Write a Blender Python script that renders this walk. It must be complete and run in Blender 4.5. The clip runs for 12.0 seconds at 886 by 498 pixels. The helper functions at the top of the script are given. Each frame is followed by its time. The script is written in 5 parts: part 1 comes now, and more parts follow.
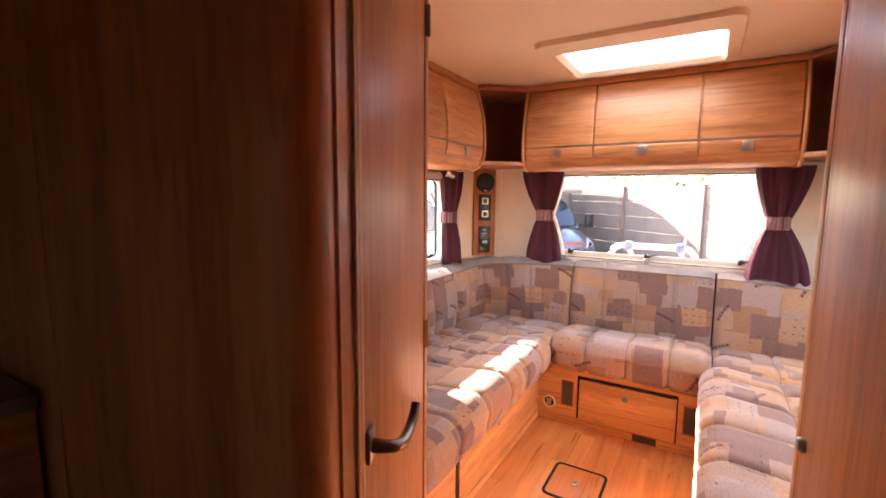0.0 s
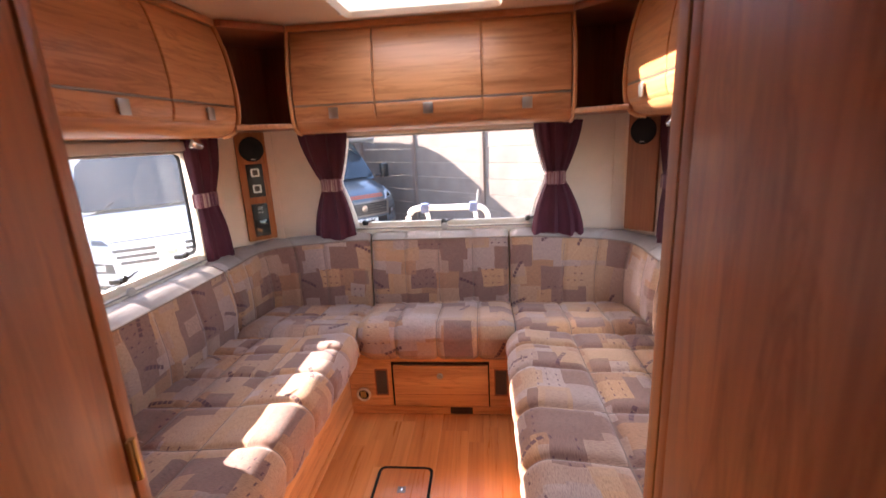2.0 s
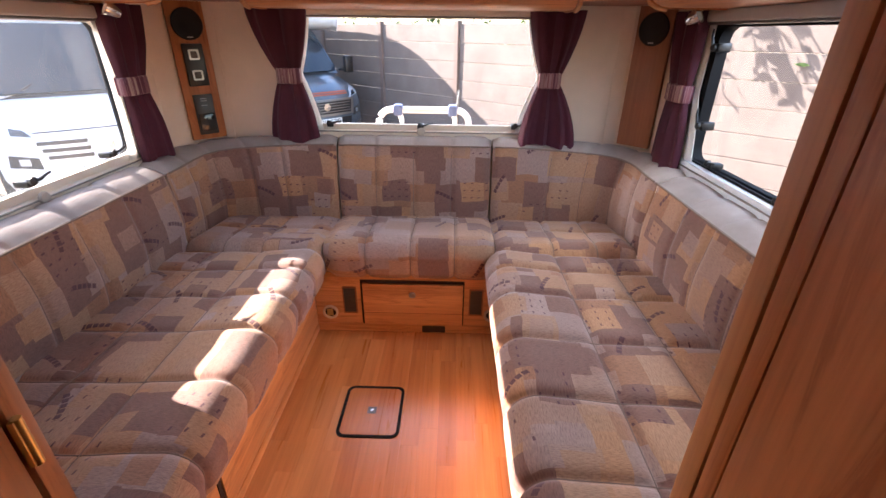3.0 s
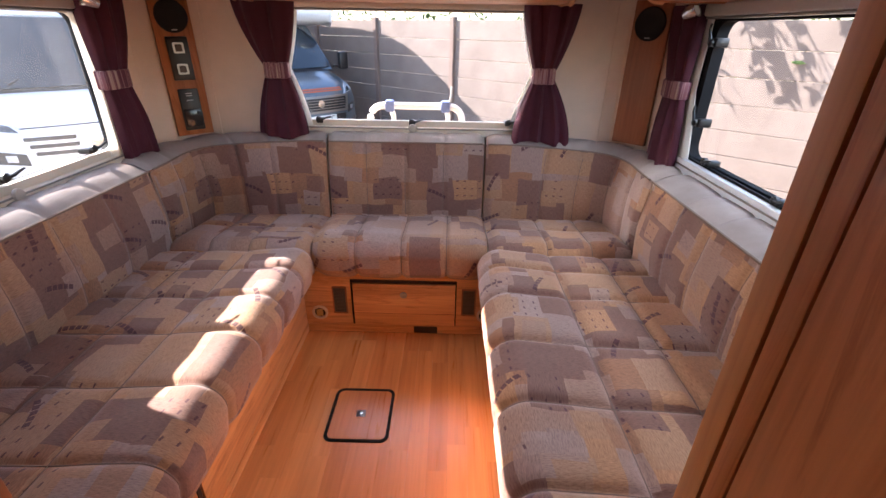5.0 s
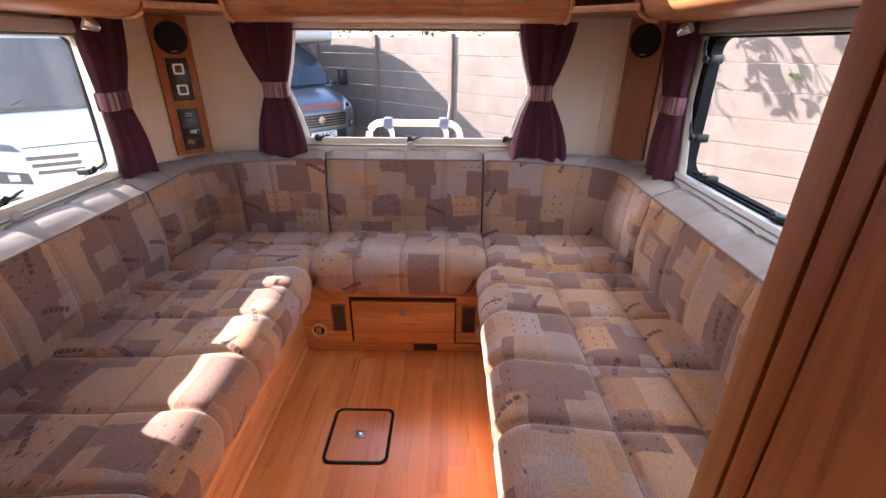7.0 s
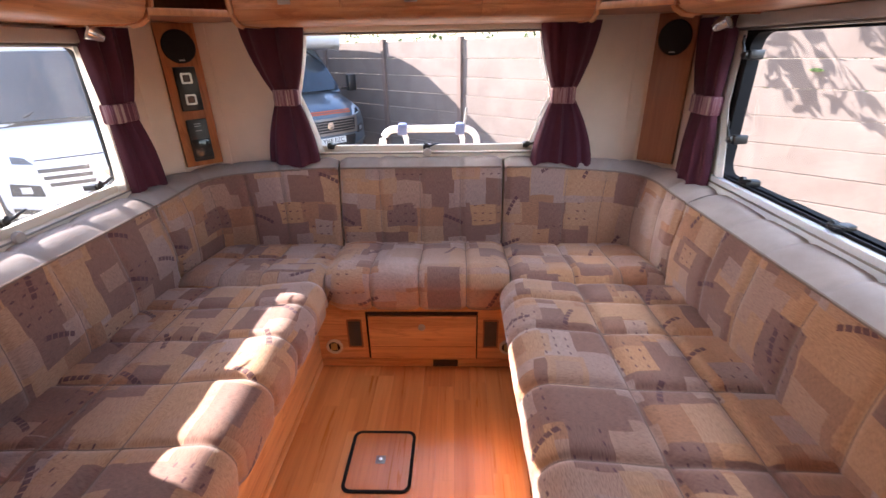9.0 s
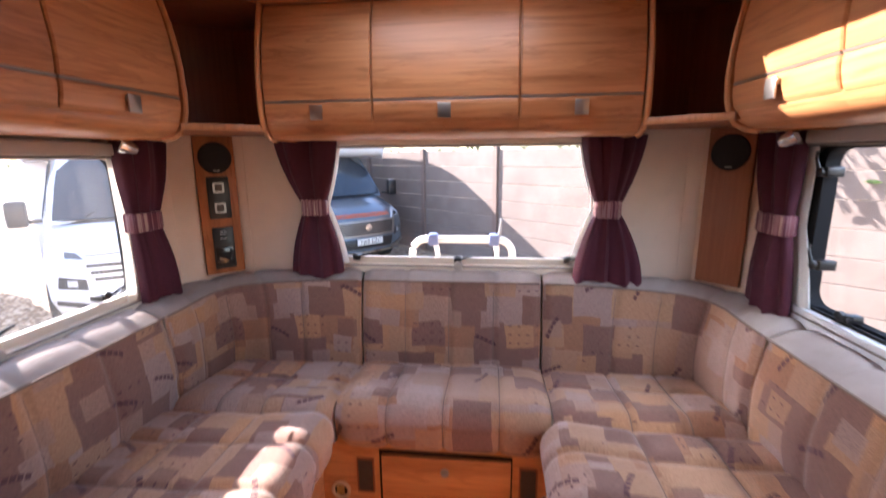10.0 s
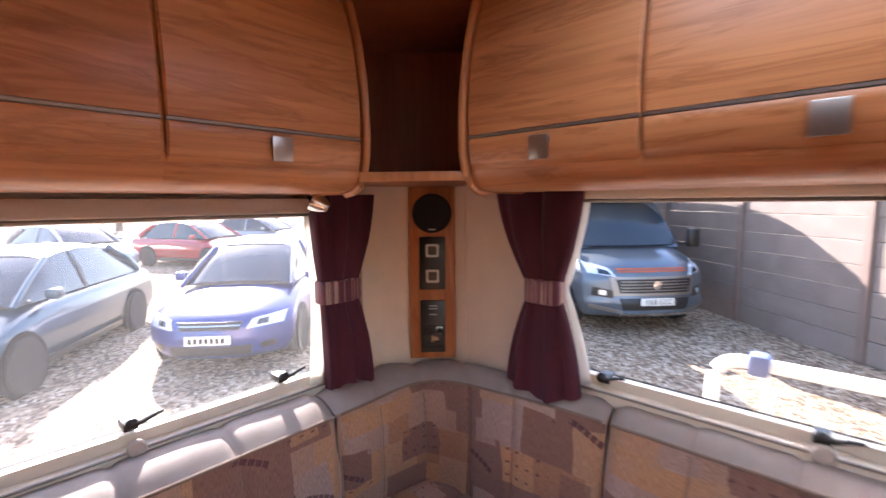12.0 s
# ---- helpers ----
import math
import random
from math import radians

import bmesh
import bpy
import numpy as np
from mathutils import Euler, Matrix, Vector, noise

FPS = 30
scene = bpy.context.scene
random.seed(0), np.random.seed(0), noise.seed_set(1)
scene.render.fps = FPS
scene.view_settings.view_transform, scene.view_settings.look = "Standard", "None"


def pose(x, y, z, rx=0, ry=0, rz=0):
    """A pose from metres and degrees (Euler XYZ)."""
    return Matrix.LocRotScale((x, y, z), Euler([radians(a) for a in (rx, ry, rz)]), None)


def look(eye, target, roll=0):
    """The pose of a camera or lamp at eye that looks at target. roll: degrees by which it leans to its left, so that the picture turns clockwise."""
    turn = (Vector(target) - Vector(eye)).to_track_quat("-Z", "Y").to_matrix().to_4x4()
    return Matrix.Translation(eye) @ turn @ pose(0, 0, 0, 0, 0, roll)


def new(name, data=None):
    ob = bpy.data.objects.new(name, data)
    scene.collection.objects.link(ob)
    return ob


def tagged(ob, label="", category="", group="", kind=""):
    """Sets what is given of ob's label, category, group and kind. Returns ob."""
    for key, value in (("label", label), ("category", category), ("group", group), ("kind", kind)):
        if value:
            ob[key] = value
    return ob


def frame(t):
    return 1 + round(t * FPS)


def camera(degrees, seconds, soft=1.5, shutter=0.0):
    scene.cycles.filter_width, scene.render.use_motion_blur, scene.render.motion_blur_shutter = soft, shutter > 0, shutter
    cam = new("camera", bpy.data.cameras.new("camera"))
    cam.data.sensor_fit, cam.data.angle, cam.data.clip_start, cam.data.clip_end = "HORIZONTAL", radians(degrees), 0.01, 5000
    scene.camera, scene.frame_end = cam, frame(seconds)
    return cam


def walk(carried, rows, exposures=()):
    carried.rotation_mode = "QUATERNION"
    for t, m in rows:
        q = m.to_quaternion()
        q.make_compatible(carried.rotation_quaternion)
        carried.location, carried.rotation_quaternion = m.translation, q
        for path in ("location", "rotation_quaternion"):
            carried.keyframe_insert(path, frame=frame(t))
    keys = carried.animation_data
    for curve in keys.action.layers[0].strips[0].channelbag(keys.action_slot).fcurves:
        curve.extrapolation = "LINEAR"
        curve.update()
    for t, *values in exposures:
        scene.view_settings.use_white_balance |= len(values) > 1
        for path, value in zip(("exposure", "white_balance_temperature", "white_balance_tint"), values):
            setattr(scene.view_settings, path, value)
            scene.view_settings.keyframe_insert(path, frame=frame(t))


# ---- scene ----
cam = camera(89.9, 12.0, 1.5, 0.5)
PATH = [
    (0, (0.307, -0.101, 1.269), (-0.708, 1.607, 1.032), 0.5),
    (0.5, (0.326, -0.044, 1.302), (-0.594, 1.708, 1.009), -2.7),
    (1, (0.255, 0.014, 1.376), (-0.212, 1.941, 1.113), -2.4),
    (1.5, (0.228, 0.134, 1.373), (0.033, 2.094, 1.024), -2.4),
    (2, (0.246, 0.306, 1.373), (0.052, 2.237, 0.888), -2.8),
    (2.5, (0.198, 0.425, 1.372), (-0.003, 2.284, 0.662), -0.4),
    (3, (0.178, 0.5, 1.34), (0.143, 2.297, 0.463), 0.7),
    (5, (0.197, 0.542, 1.327), (0.179, 2.335, 0.441), 1.0),
    (5.5, (0.2, 0.548, 1.329), (0.174, 2.339, 0.439), 1.7),
    (6, (0.208, 0.546, 1.329), (0.18, 2.354, 0.473), 0.4),
    (6.5, (0.211, 0.552, 1.342), (0.18, 2.366, 0.5), 0.5),
    (8.5, (0.164, 0.568, 1.331), (0.177, 2.396, 0.519), -0.3),
    (9, (0.157, 0.656, 1.336), (0.093, 2.478, 0.513), -1.0),
    (9.5, (0.178, 0.752, 1.331), (0.071, 2.61, 0.6), -0.7),
    (10, (0.163, 0.87, 1.356), (-0.057, 2.816, 0.95), -0.6),
    (10.5, (0.12, 1.02, 1.382), (-0.115, 2.987, 1.11), -2.4),
    (11, (0.094, 1.202, 1.386), (-0.588, 3.073, 1.205), -4.6),
    (11.5, (0.115, 1.408, 1.411), (-0.98, 3.069, 1.204), -2.8),
    (12, (0.031, 1.595, 1.401), (-1.317, 3.057, 1.189), -0.5),
]
SUN_PLAN = (0.963, -0.27)
SUN_LIFT = 29.4
EXPOSURES = [(0.0, 3.6, 7500, 23), (1.0, 3.4, 7200, 23), (2.0, 2.85, 6700, 19), (2.5, 2.7, 6500, 17), (5.0, 2.45, 6400, 17), (8.5, 2.5, 6400, 18), (10.5, 2.6, 6300, 22), (12.0, 2.6, 6400, 20)]
walk(cam, [(t, look(eye, target, roll)) for t, eye, target, roll in PATH], EXPOSURES)

# ---- daylight ----
world = bpy.data.worlds.new("daylight")
scene.world = world
world.use_nodes = True
wn = world.node_tree.nodes
sky = wn.new("ShaderNodeTexSky")
sky.sky_type = "NISHITA"
sky.sun_disc = False
sky.sun_elevation = radians(SUN_LIFT)
sky.sun_rotation = math.atan2(-SUN_PLAN[0], -SUN_PLAN[1])
wn["Background"].inputs["Strength"].default_value = 0.15
world.node_tree.links.new(sky.outputs["Color"], wn["Background"].inputs["Color"])

sun_data = bpy.data.lights.new("sun", "SUN")
sun_data.energy = 5.0
sun_data.angle = radians(0.5)
sun_data.color = (1.0, 0.95, 0.88)
sun_ob = new("sun", sun_data)
travel = Vector((SUN_PLAN[0] * math.cos(radians(SUN_LIFT)), SUN_PLAN[1] * math.cos(radians(SUN_LIFT)), -math.sin(radians(SUN_LIFT))))
sun_ob.matrix_world = look((-20, 6, 14), tuple(Vector((-20, 6, 14)) + travel))


def sky_panel(name, watts, width, depth, where):
    """The sky's light at a window or roof opening."""
    data = bpy.data.lights.new(name, "AREA")
    data.shape, data.size, data.size_y, data.energy, data.color = "RECTANGLE", width, depth, watts, (0.78, 0.89, 1.0)
    ob = new(name, data)
    ob.matrix_world = where
    return ob


sky_panel("rooflight_daylight", 0.6, 0.6, 0.385, pose(0.0, 2.105, 1.952, 0, 0, 0)).data.spread = radians(140)
sky_panel("left_window_daylight", 0.6, 0.95, 0.4, look((-1.62, 1.95, 1.75), (0.1, 1.85, 0.4)))
sky_panel("rear_window_daylight", 1.7, 1.15, 0.5, look((0.0, 3.2, 1.75), (0.0, 1.4, 0.3)))
sky_panel("right_window_daylight", 4.0, 1.1, 0.4, look((1.62, 1.75, 1.75), (-0.6, 1.75, 0.5)))


# ---- materials ----
class Nodes:
    """A small wrapper round a material's node tree."""

    def __init__(self, name, rough=0.5, metal=0.0, spec=0.5):
        self.mat = bpy.data.materials.new(name)
        self.mat.use_nodes = True
        self.tree = self.mat.node_tree
        self.bsdf = self.tree.nodes["Principled BSDF"]
        self.bsdf.inputs["Roughness"].default_value = rough
        self.bsdf.inputs["Metallic"].default_value = metal
        self.bsdf.inputs["Specular IOR Level"].default_value = spec

    def add(self, kind, **inputs):
        node = self.tree.nodes.new(kind)
        for key, value in inputs.items():
            node.inputs[key.replace("_", " ")].default_value = value
        return node

    def link(self, a, b):
        self.tree.links.new(a, b)

    def math(self, op, a, b=0.0, c=None):
        node = self.tree.nodes.new("ShaderNodeMath")
        node.operation = op
        for i, v in enumerate((a, b, c)):
            if v is None:
                continue
            if isinstance(v, (int, float)):
                node.inputs[i].default_value = v
            else:
                self.link(v, node.inputs[i])
        return node.outputs[0]

    def mix(self, fac, a, b, mode="MIX"):
        node = self.tree.nodes.new("ShaderNodeMix")
        node.data_type = "RGBA"
        node.blend_type = mode
        for sock, v in ((node.inputs[0], fac), (node.inputs[6], a), (node.inputs[7], b)):
            if isinstance(v, (int, float)):
                sock.default_value = v
            elif isinstance(v, tuple):
                sock.default_value = (*v, 1)
            else:
                self.link(v, sock)
        return node.outputs[2]

    def ramp(self, fac, stops, constant=False):
        node = self.tree.nodes.new("ShaderNodeValToRGB")
        if constant:
            node.color_ramp.interpolation = "CONSTANT"
        els = node.color_ramp.elements
        while len(els) < len(stops):
            els.new(0.5)
        for e, (p, c) in zip(els, stops):
            e.position = p
            e.color = (*c, 1) if len(c) == 3 else c
        self.link(fac, node.inputs[0])
        return node.outputs[0]

    def coords(self, scale=(1, 1, 1), source="Object", jitter=0.0, turn=(0, 0, 0)):
        tc = self.tree.nodes.new("ShaderNodeTexCoord")
        mp = self.tree.nodes.new("ShaderNodeMapping")
        mp.inputs["Scale"].default_value = scale
        mp.inputs["Rotation"].default_value = turn
        out = tc.outputs[source]
        if jitter:
            info = self.tree.nodes.new("ShaderNodeObjectInfo")
            add = self.tree.nodes.new("ShaderNodeVectorMath")
            add.operation = "MULTIPLY_ADD"
            self.link(info.outputs["Random"], add.inputs[0])
            add.inputs[1].default_value = (jitter, jitter * 1.7, jitter * 0.6)
            self.link(out, add.inputs[2])
            out = add.outputs[0]
        self.link(out, mp.inputs["Vector"])
        return mp.outputs[0]

    def noise(self, vec, scale, detail=4.0, rough=0.55, distort=0.0):
        node = self.add("ShaderNodeTexNoise", Scale=scale, Detail=detail, Roughness=rough, Distortion=distort)
        self.link(vec, node.inputs["Vector"])
        return node.outputs["Fac"]

    def colour(self, sock):
        if isinstance(sock, tuple):
            self.bsdf.inputs["Base Color"].default_value = (*sock, 1)
        else:
            self.link(sock, self.bsdf.inputs["Base Color"])
        return self

    def bump(self, height, strength=0.2, distance=0.002):
        node = self.add("ShaderNodeBump", Strength=strength, Distance=distance)
        self.link(height, node.inputs["Height"])
        self.link(node.outputs[0], self.bsdf.inputs["Normal"])
        return self

    def rough(self, sock):
        self.link(sock, self.bsdf.inputs["Roughness"])
        return self


def plain(name, colour, rough=0.5, metal=0.0, vary=0.06, scale=18.0, bump=0.05, spec=0.5):
    """A nearly even surface with faint mottling, uneven gloss and fine relief."""
    n = Nodes(name, rough, metal, spec)
    v = n.coords()
    big, fine = n.noise(v, scale * 0.3, 3), n.noise(v, scale * 8, 3)
    both = n.math("ADD", n.math("MULTIPLY", big, 0.65), n.math("MULTIPLY", fine, 0.35))
    lo, hi = tuple(c * (1 - vary) for c in colour), tuple(min(1, c * (1 + vary)) for c in colour)
    n.colour(n.ramp(both, [(0.3, lo), (0.7, hi)]))
    n.rough(n.math("MULTIPLY_ADD", big, 0.14, rough - 0.07))
    if bump:
        n.bump(fine, bump, 0.001)
    return n.mat


def wood(name, grain, light, dark, rough=0.38, jitter=4.0, figure=1.0, spec=0.45):
    """Foil-faced furniture board; grain is the axis (0, 1 or 2) along which the figure runs."""
    n = Nodes(name, rough, 0, spec)
    s = [7.0, 7.0, 7.0]
    s[grain] = 0.75
    v = n.coords(tuple(s), jitter=jitter)
    s2 = [75.0, 75.0, 75.0]
    s2[grain] = 2.2
    v2 = n.coords(tuple(s2), jitter=jitter)
    broad = n.noise(v, 1.1, 5, 0.55, 0.9 * figure)
    streak = n.noise(v, 3.1, 6, 0.6, 1.6 * figure)
    fine = n.noise(v2, 1.0, 3, 0.6)
    mid = tuple((a + b) / 2 for a, b in zip(light, dark))
    base = n.ramp(broad, [(0.28, dark), (0.47, mid), (0.7, light)])
    flame = n.ramp(streak, [(0.52, (1, 1, 1)), (0.6, (0.6, 0.48, 0.4)), (0.64, (0.95, 0.93, 0.9)), (0.72, (0.72, 0.62, 0.54)), (0.77, (1, 1, 1))])
    col = n.mix(0.6 * figure, base, flame, "MULTIPLY")
    col = n.mix(0.36, col, n.ramp(fine, [(0.36, (0.6, 0.52, 0.46)), (0.58, (1.05, 1.05, 1.05))]), "MULTIPLY")
    n.colour(col)
    n.rough(n.math("MULTIPLY_ADD", fine, 0.16, rough - 0.08))
    n.bump(fine, 0.08, 0.0006)
    return n.mat


LIGHT_WOOD, DARK_WOOD = (0.6, 0.272, 0.11), (0.39, 0.152, 0.056)
wood_x = wood("veneer_grain_across", 0, LIGHT_WOOD, DARK_WOOD)
wood_y = wood("veneer_grain_along", 1, LIGHT_WOOD, DARK_WOOD)
wood_z = wood("veneer_grain_upright", 2, (0.55, 0.212, 0.078), (0.3, 0.1, 0.036), 0.38, figure=1.0, spec=0.3)
wood_edge = wood("edging", 2, (0.6, 0.285, 0.12), (0.45, 0.19, 0.073), 0.42, figure=0.3)
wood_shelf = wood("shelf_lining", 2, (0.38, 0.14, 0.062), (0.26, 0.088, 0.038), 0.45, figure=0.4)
# Locker veneer made lighter to paint in the stronger light on the benches.
lit_bench_x = wood("lit_bench_veneer_across", 0, (0.72, 0.37, 0.16), (0.52, 0.235, 0.09))
lit_bench_y = wood("lit_bench_veneer_along", 1, (0.72, 0.37, 0.16), (0.52, 0.235, 0.09))
gap_dark = plain("joint_shadow_gap", (0.03, 0.014, 0.008), 0.8)

n = Nodes("floor_laminate", 0.3, 0, 0.5)
v = n.coords((60, 2.2, 10), jitter=6.0)
fine, broad = n.noise(v, 1.0, 5, 0.6, 0.6), n.noise(n.coords((14, 0.9, 4), jitter=6.0), 1.0, 4, 0.5, 0.8)
info = n.tree.nodes.new("ShaderNodeObjectInfo")
tone = n.ramp(info.outputs["Random"], [(0.0, (0.57, 0.215, 0.065)), (0.5, (0.66, 0.265, 0.085)), (1.0, (0.73, 0.32, 0.115))])
col = n.mix(0.6, tone, n.ramp(broad, [(0.3, (0.72, 0.62, 0.52)), (0.6, (1, 1, 1))]), "MULTIPLY")
col = n.mix(0.5, col, n.ramp(fine, [(0.3, (0.7, 0.6, 0.5)), (0.6, (1, 1, 1))]), "MULTIPLY")
n.colour(col).rough(n.math("MULTIPLY_ADD", fine, 0.15, 0.22)).bump(fine, 0.05, 0.0004)
laminate = n.mat


def patchwork(name, gain=(1, 1, 1)):
    """Woven upholstery with overlapping beige, tan, mauve and grey patches and short plum dashes, laid out by UV in metres."""
    n = Nodes(name, 0.9, 0, 0.2)
    uv = n.coords((1, 1, 1), "UV", jitter=3.0)
    wob = n.tree.nodes.new("ShaderNodeTexNoise")
    wob.inputs["Scale"].default_value = 5.0
    wob.inputs["Detail"].default_value = 2.0
    n.link(uv, wob.inputs["Vector"])
    bend = n.tree.nodes.new("ShaderNodeVectorMath")
    bend.operation = "MULTIPLY_ADD"
    n.link(wob.outputs["Color"], bend.inputs[0])
    bend.inputs[1].default_value = (0.045, 0.045, 0.0)
    n.link(uv, bend.inputs[2])
    warped = bend.outputs[0]

    def layer(w, h, shift, seed):
        sep = n.tree.nodes.new("ShaderNodeSeparateXYZ")
        n.link(warped, sep.inputs[0])
        row = n.math("FLOOR", n.math("DIVIDE", n.math("ADD", sep.outputs[1], seed * 1.37), h))
        push = n.math("MULTIPLY", n.math("FRACT", n.math("MULTIPLY", row, 0.377)), shift)
        colm = n.math("FLOOR", n.math("DIVIDE", n.math("ADD", n.math("ADD", sep.outputs[0], seed * 2.11), push), w))
        comb = n.tree.nodes.new("ShaderNodeCombineXYZ")
        n.link(colm, comb.inputs[0])
        n.link(row, comb.inputs[1])
        comb.inputs[2].default_value = seed
        wn_ = n.tree.nodes.new("ShaderNodeTexWhiteNoise")
        wn_.noise_dimensions = "3D"
        n.link(comb.outputs[0], wn_.inputs["Vector"])
        return wn_.outputs["Value"], wn_.outputs["Color"]

    tones = [(0.0, (0.43, 0.31, 0.21)), (0.22, (0.38, 0.295, 0.25)), (0.36, (0.35, 0.22, 0.145)), (0.5, (0.41, 0.355, 0.34)),
             (0.64, (0.46, 0.31, 0.19)), (0.8, (0.37, 0.315, 0.305)), (0.92, (0.24, 0.16, 0.135))]
    pale = [(0.0, (0.54, 0.49, 0.49)), (0.32, (0.42, 0.365, 0.36)), (0.55, (0.42, 0.31, 0.225)), (0.76, (0.235, 0.16, 0.142))]
    v1, c1 = layer(0.15, 0.125, 0.9, 1.0)
    v2, c2 = layer(0.13, 0.105, 0.7, 5.0)
    v3, c3 = layer(0.085, 0.07, 1.3, 9.0)
    col = n.ramp(v1, tones, True)
    sepc = n.tree.nodes.new("ShaderNodeSeparateColor")
    n.link(c2, sepc.inputs[0])
    col = n.mix(n.math("GREATER_THAN", sepc.outputs[0], 0.6), col, n.ramp(v2, pale, True))
    sepd = n.tree.nodes.new("ShaderNodeSeparateColor")
    n.link(c3, sepd.inputs[0])
    col = n.mix(n.math("MULTIPLY", n.math("GREATER_THAN", sepd.outputs[1], 0.86), 0.8), col, n.ramp(v3, tones, True))

    # plum marks: one short row of blocks in some cells, each row lying its own way
    def dashes(cell, seed, share, length, width, pitch, bend=2.0, turns=5.0):
        sep = n.tree.nodes.new("ShaderNodeSeparateXYZ")
        n.link(uv, sep.inputs[0])
        gx, gy = n.math("DIVIDE", sep.outputs[0], cell), n.math("DIVIDE", sep.outputs[1], cell)
        comb = n.tree.nodes.new("ShaderNodeCombineXYZ")
        n.link(n.math("FLOOR", gx), comb.inputs[0])
        n.link(n.math("FLOOR", gy), comb.inputs[1])
        comb.inputs[2].default_value = seed
        wn_ = n.tree.nodes.new("ShaderNodeTexWhiteNoise")
        n.link(comb.outputs[0], wn_.inputs["Vector"])
        lot = n.tree.nodes.new("ShaderNodeSeparateColor")
        n.link(wn_.outputs["Color"], lot.inputs[0])
        way = n.math("MULTIPLY", n.math("ADD", n.math("FLOOR", n.math("MULTIPLY", lot.outputs[0], turns)), 0.3), math.pi / 5)
        cs_, sn_ = n.math("COSINE", way), n.math("SINE", way)
        fx = n.math("MULTIPLY", n.math("SUBTRACT", n.math("FRACT", gx), 0.5), cell)
        fy = n.math("MULTIPLY", n.math("SUBTRACT", n.math("FRACT", gy), 0.5), cell)
        rx = n.math("ADD", n.math("MULTIPLY", fx, cs_), n.math("MULTIPLY", fy, sn_))
        ry = n.math("SUBTRACT", n.math("MULTIPLY", fy, cs_), n.math("MULTIPLY", fx, sn_))
        curve = n.math("SUBTRACT", ry, n.math("MULTIPLY", n.math("MULTIPLY", rx, rx), bend))
        inside = n.math("MULTIPLY", n.math("LESS_THAN", n.math("ABSOLUTE", rx), length / 2), n.math("LESS_THAN", n.math("ABSOLUTE", curve), width / 2))
        bars = n.math("GREATER_THAN", n.math("FRACT", n.math("DIVIDE", n.math("ADD", rx, 1.0), pitch)), 0.18)
        return n.math("MULTIPLY", n.math("MULTIPLY", inside, bars), n.math("GREATER_THAN", wn_.outputs["Value"], 1 - share))

    plum = (0.1, 0.05, 0.075)
    col = n.mix(n.math("MULTIPLY", dashes(0.17, 3.0, 0.42, 0.1, 0.0155, 0.019), 0.85), col, plum)
    # small scattered ticks over a few patches
    tick = dashes(0.036, 11.0, 0.75, 0.025, 0.0052, 0.5, 0.0, 0.5)
    col = n.mix(n.math("MULTIPLY", n.math("MULTIPLY", tick, n.math("GREATER_THAN", sepc.outputs[2], 0.82)), 0.8), col, plum)
    weave_u = n.noise(n.coords((420, 70, 1), "UV"), 1.0, 4, 0.7)
    weave_v = n.noise(n.coords((62, 380, 1), "UV"), 1.0, 4, 0.7)
    weave = n.mix(n.math("GREATER_THAN", sepc.outputs[1], 0.5), weave_u, weave_v)
    col = n.mix(0.75, col, n.ramp(weave, [(0.34, (0.58, 0.56, 0.55)), (0.5, (0.97, 0.97, 0.97)), (0.66, (1.28, 1.26, 1.24))]), "MULTIPLY")
    col = n.mix(1.0, col, gain, "MULTIPLY")
    n.colour(col).bump(weave, 0.5, 0.0012)
    n.bsdf.inputs["Sheen Weight"].default_value = 0.25
    return n.mat


fabric = patchwork("patchwork_upholstery", (0.94, 0.75, 0.65))
n = Nodes("plain_upholstery", 0.62, 0, 0.35)
weave = n.noise(n.coords((420, 420, 1), "UV"), 1.0, 2)
blotch = n.noise(n.coords((9, 9, 9)), 1.0, 4)
n.colour(n.mix(0.5, n.ramp(blotch, [(0.3, (0.29, 0.24, 0.215)), (0.7, (0.38, 0.325, 0.295))]), n.ramp(weave, [(0.3, (0.72, 0.7, 0.69)), (0.7, (1, 1, 1))]), "MULTIPLY")).bump(weave, 0.3, 0.0008)
ledge_cloth = n.mat
piping_cloth = plain("piping_cloth", (0.2, 0.14, 0.11), 0.85)

n = Nodes("plum_curtain_cloth", 0.8, 0, 0.25)
weave = n.noise(n.coords((900, 900, 220)), 1.0, 2)
blotch = n.noise(n.coords((6, 6, 3)), 1.0, 3)
n.colour(n.mix(0.6, n.ramp(blotch, [(0.3, (0.055, 0.011, 0.02)), (0.7, (0.09, 0.019, 0.034))]), n.ramp(weave, [(0.3, (0.6, 0.6, 0.6)), (0.7, (1.1, 1.1, 1.1))]), "MULTIPLY")).bump(weave, 0.35, 0.0008)
n.bsdf.inputs["Sheen Weight"].default_value = 0.05
n.bsdf.inputs["Transmission Weight"].default_value = 0.0
curtain_cloth = n.mat
lining_cloth = plain("curtain_lining", (0.8, 0.78, 0.74), 0.85, bump=0.2, scale=60)
lt_ = lining_cloth.node_tree
glow_ = lt_.nodes.new("ShaderNodeBsdfTranslucent")
glow_.inputs["Color"].default_value = (0.8, 0.77, 0.72, 1)
mix_ = lt_.nodes.new("ShaderNodeMixShader")
mix_.inputs["Fac"].default_value = 0.5
end_ = [k for k in lt_.nodes if k.type == "OUTPUT_MATERIAL"][0]
lt_.links.new(end_.inputs["Surface"].links[0].from_socket, mix_.inputs[1])
lt_.links.new(glow_.outputs[0], mix_.inputs[2])
lt_.links.new(mix_.outputs[0], end_.inputs["Surface"])
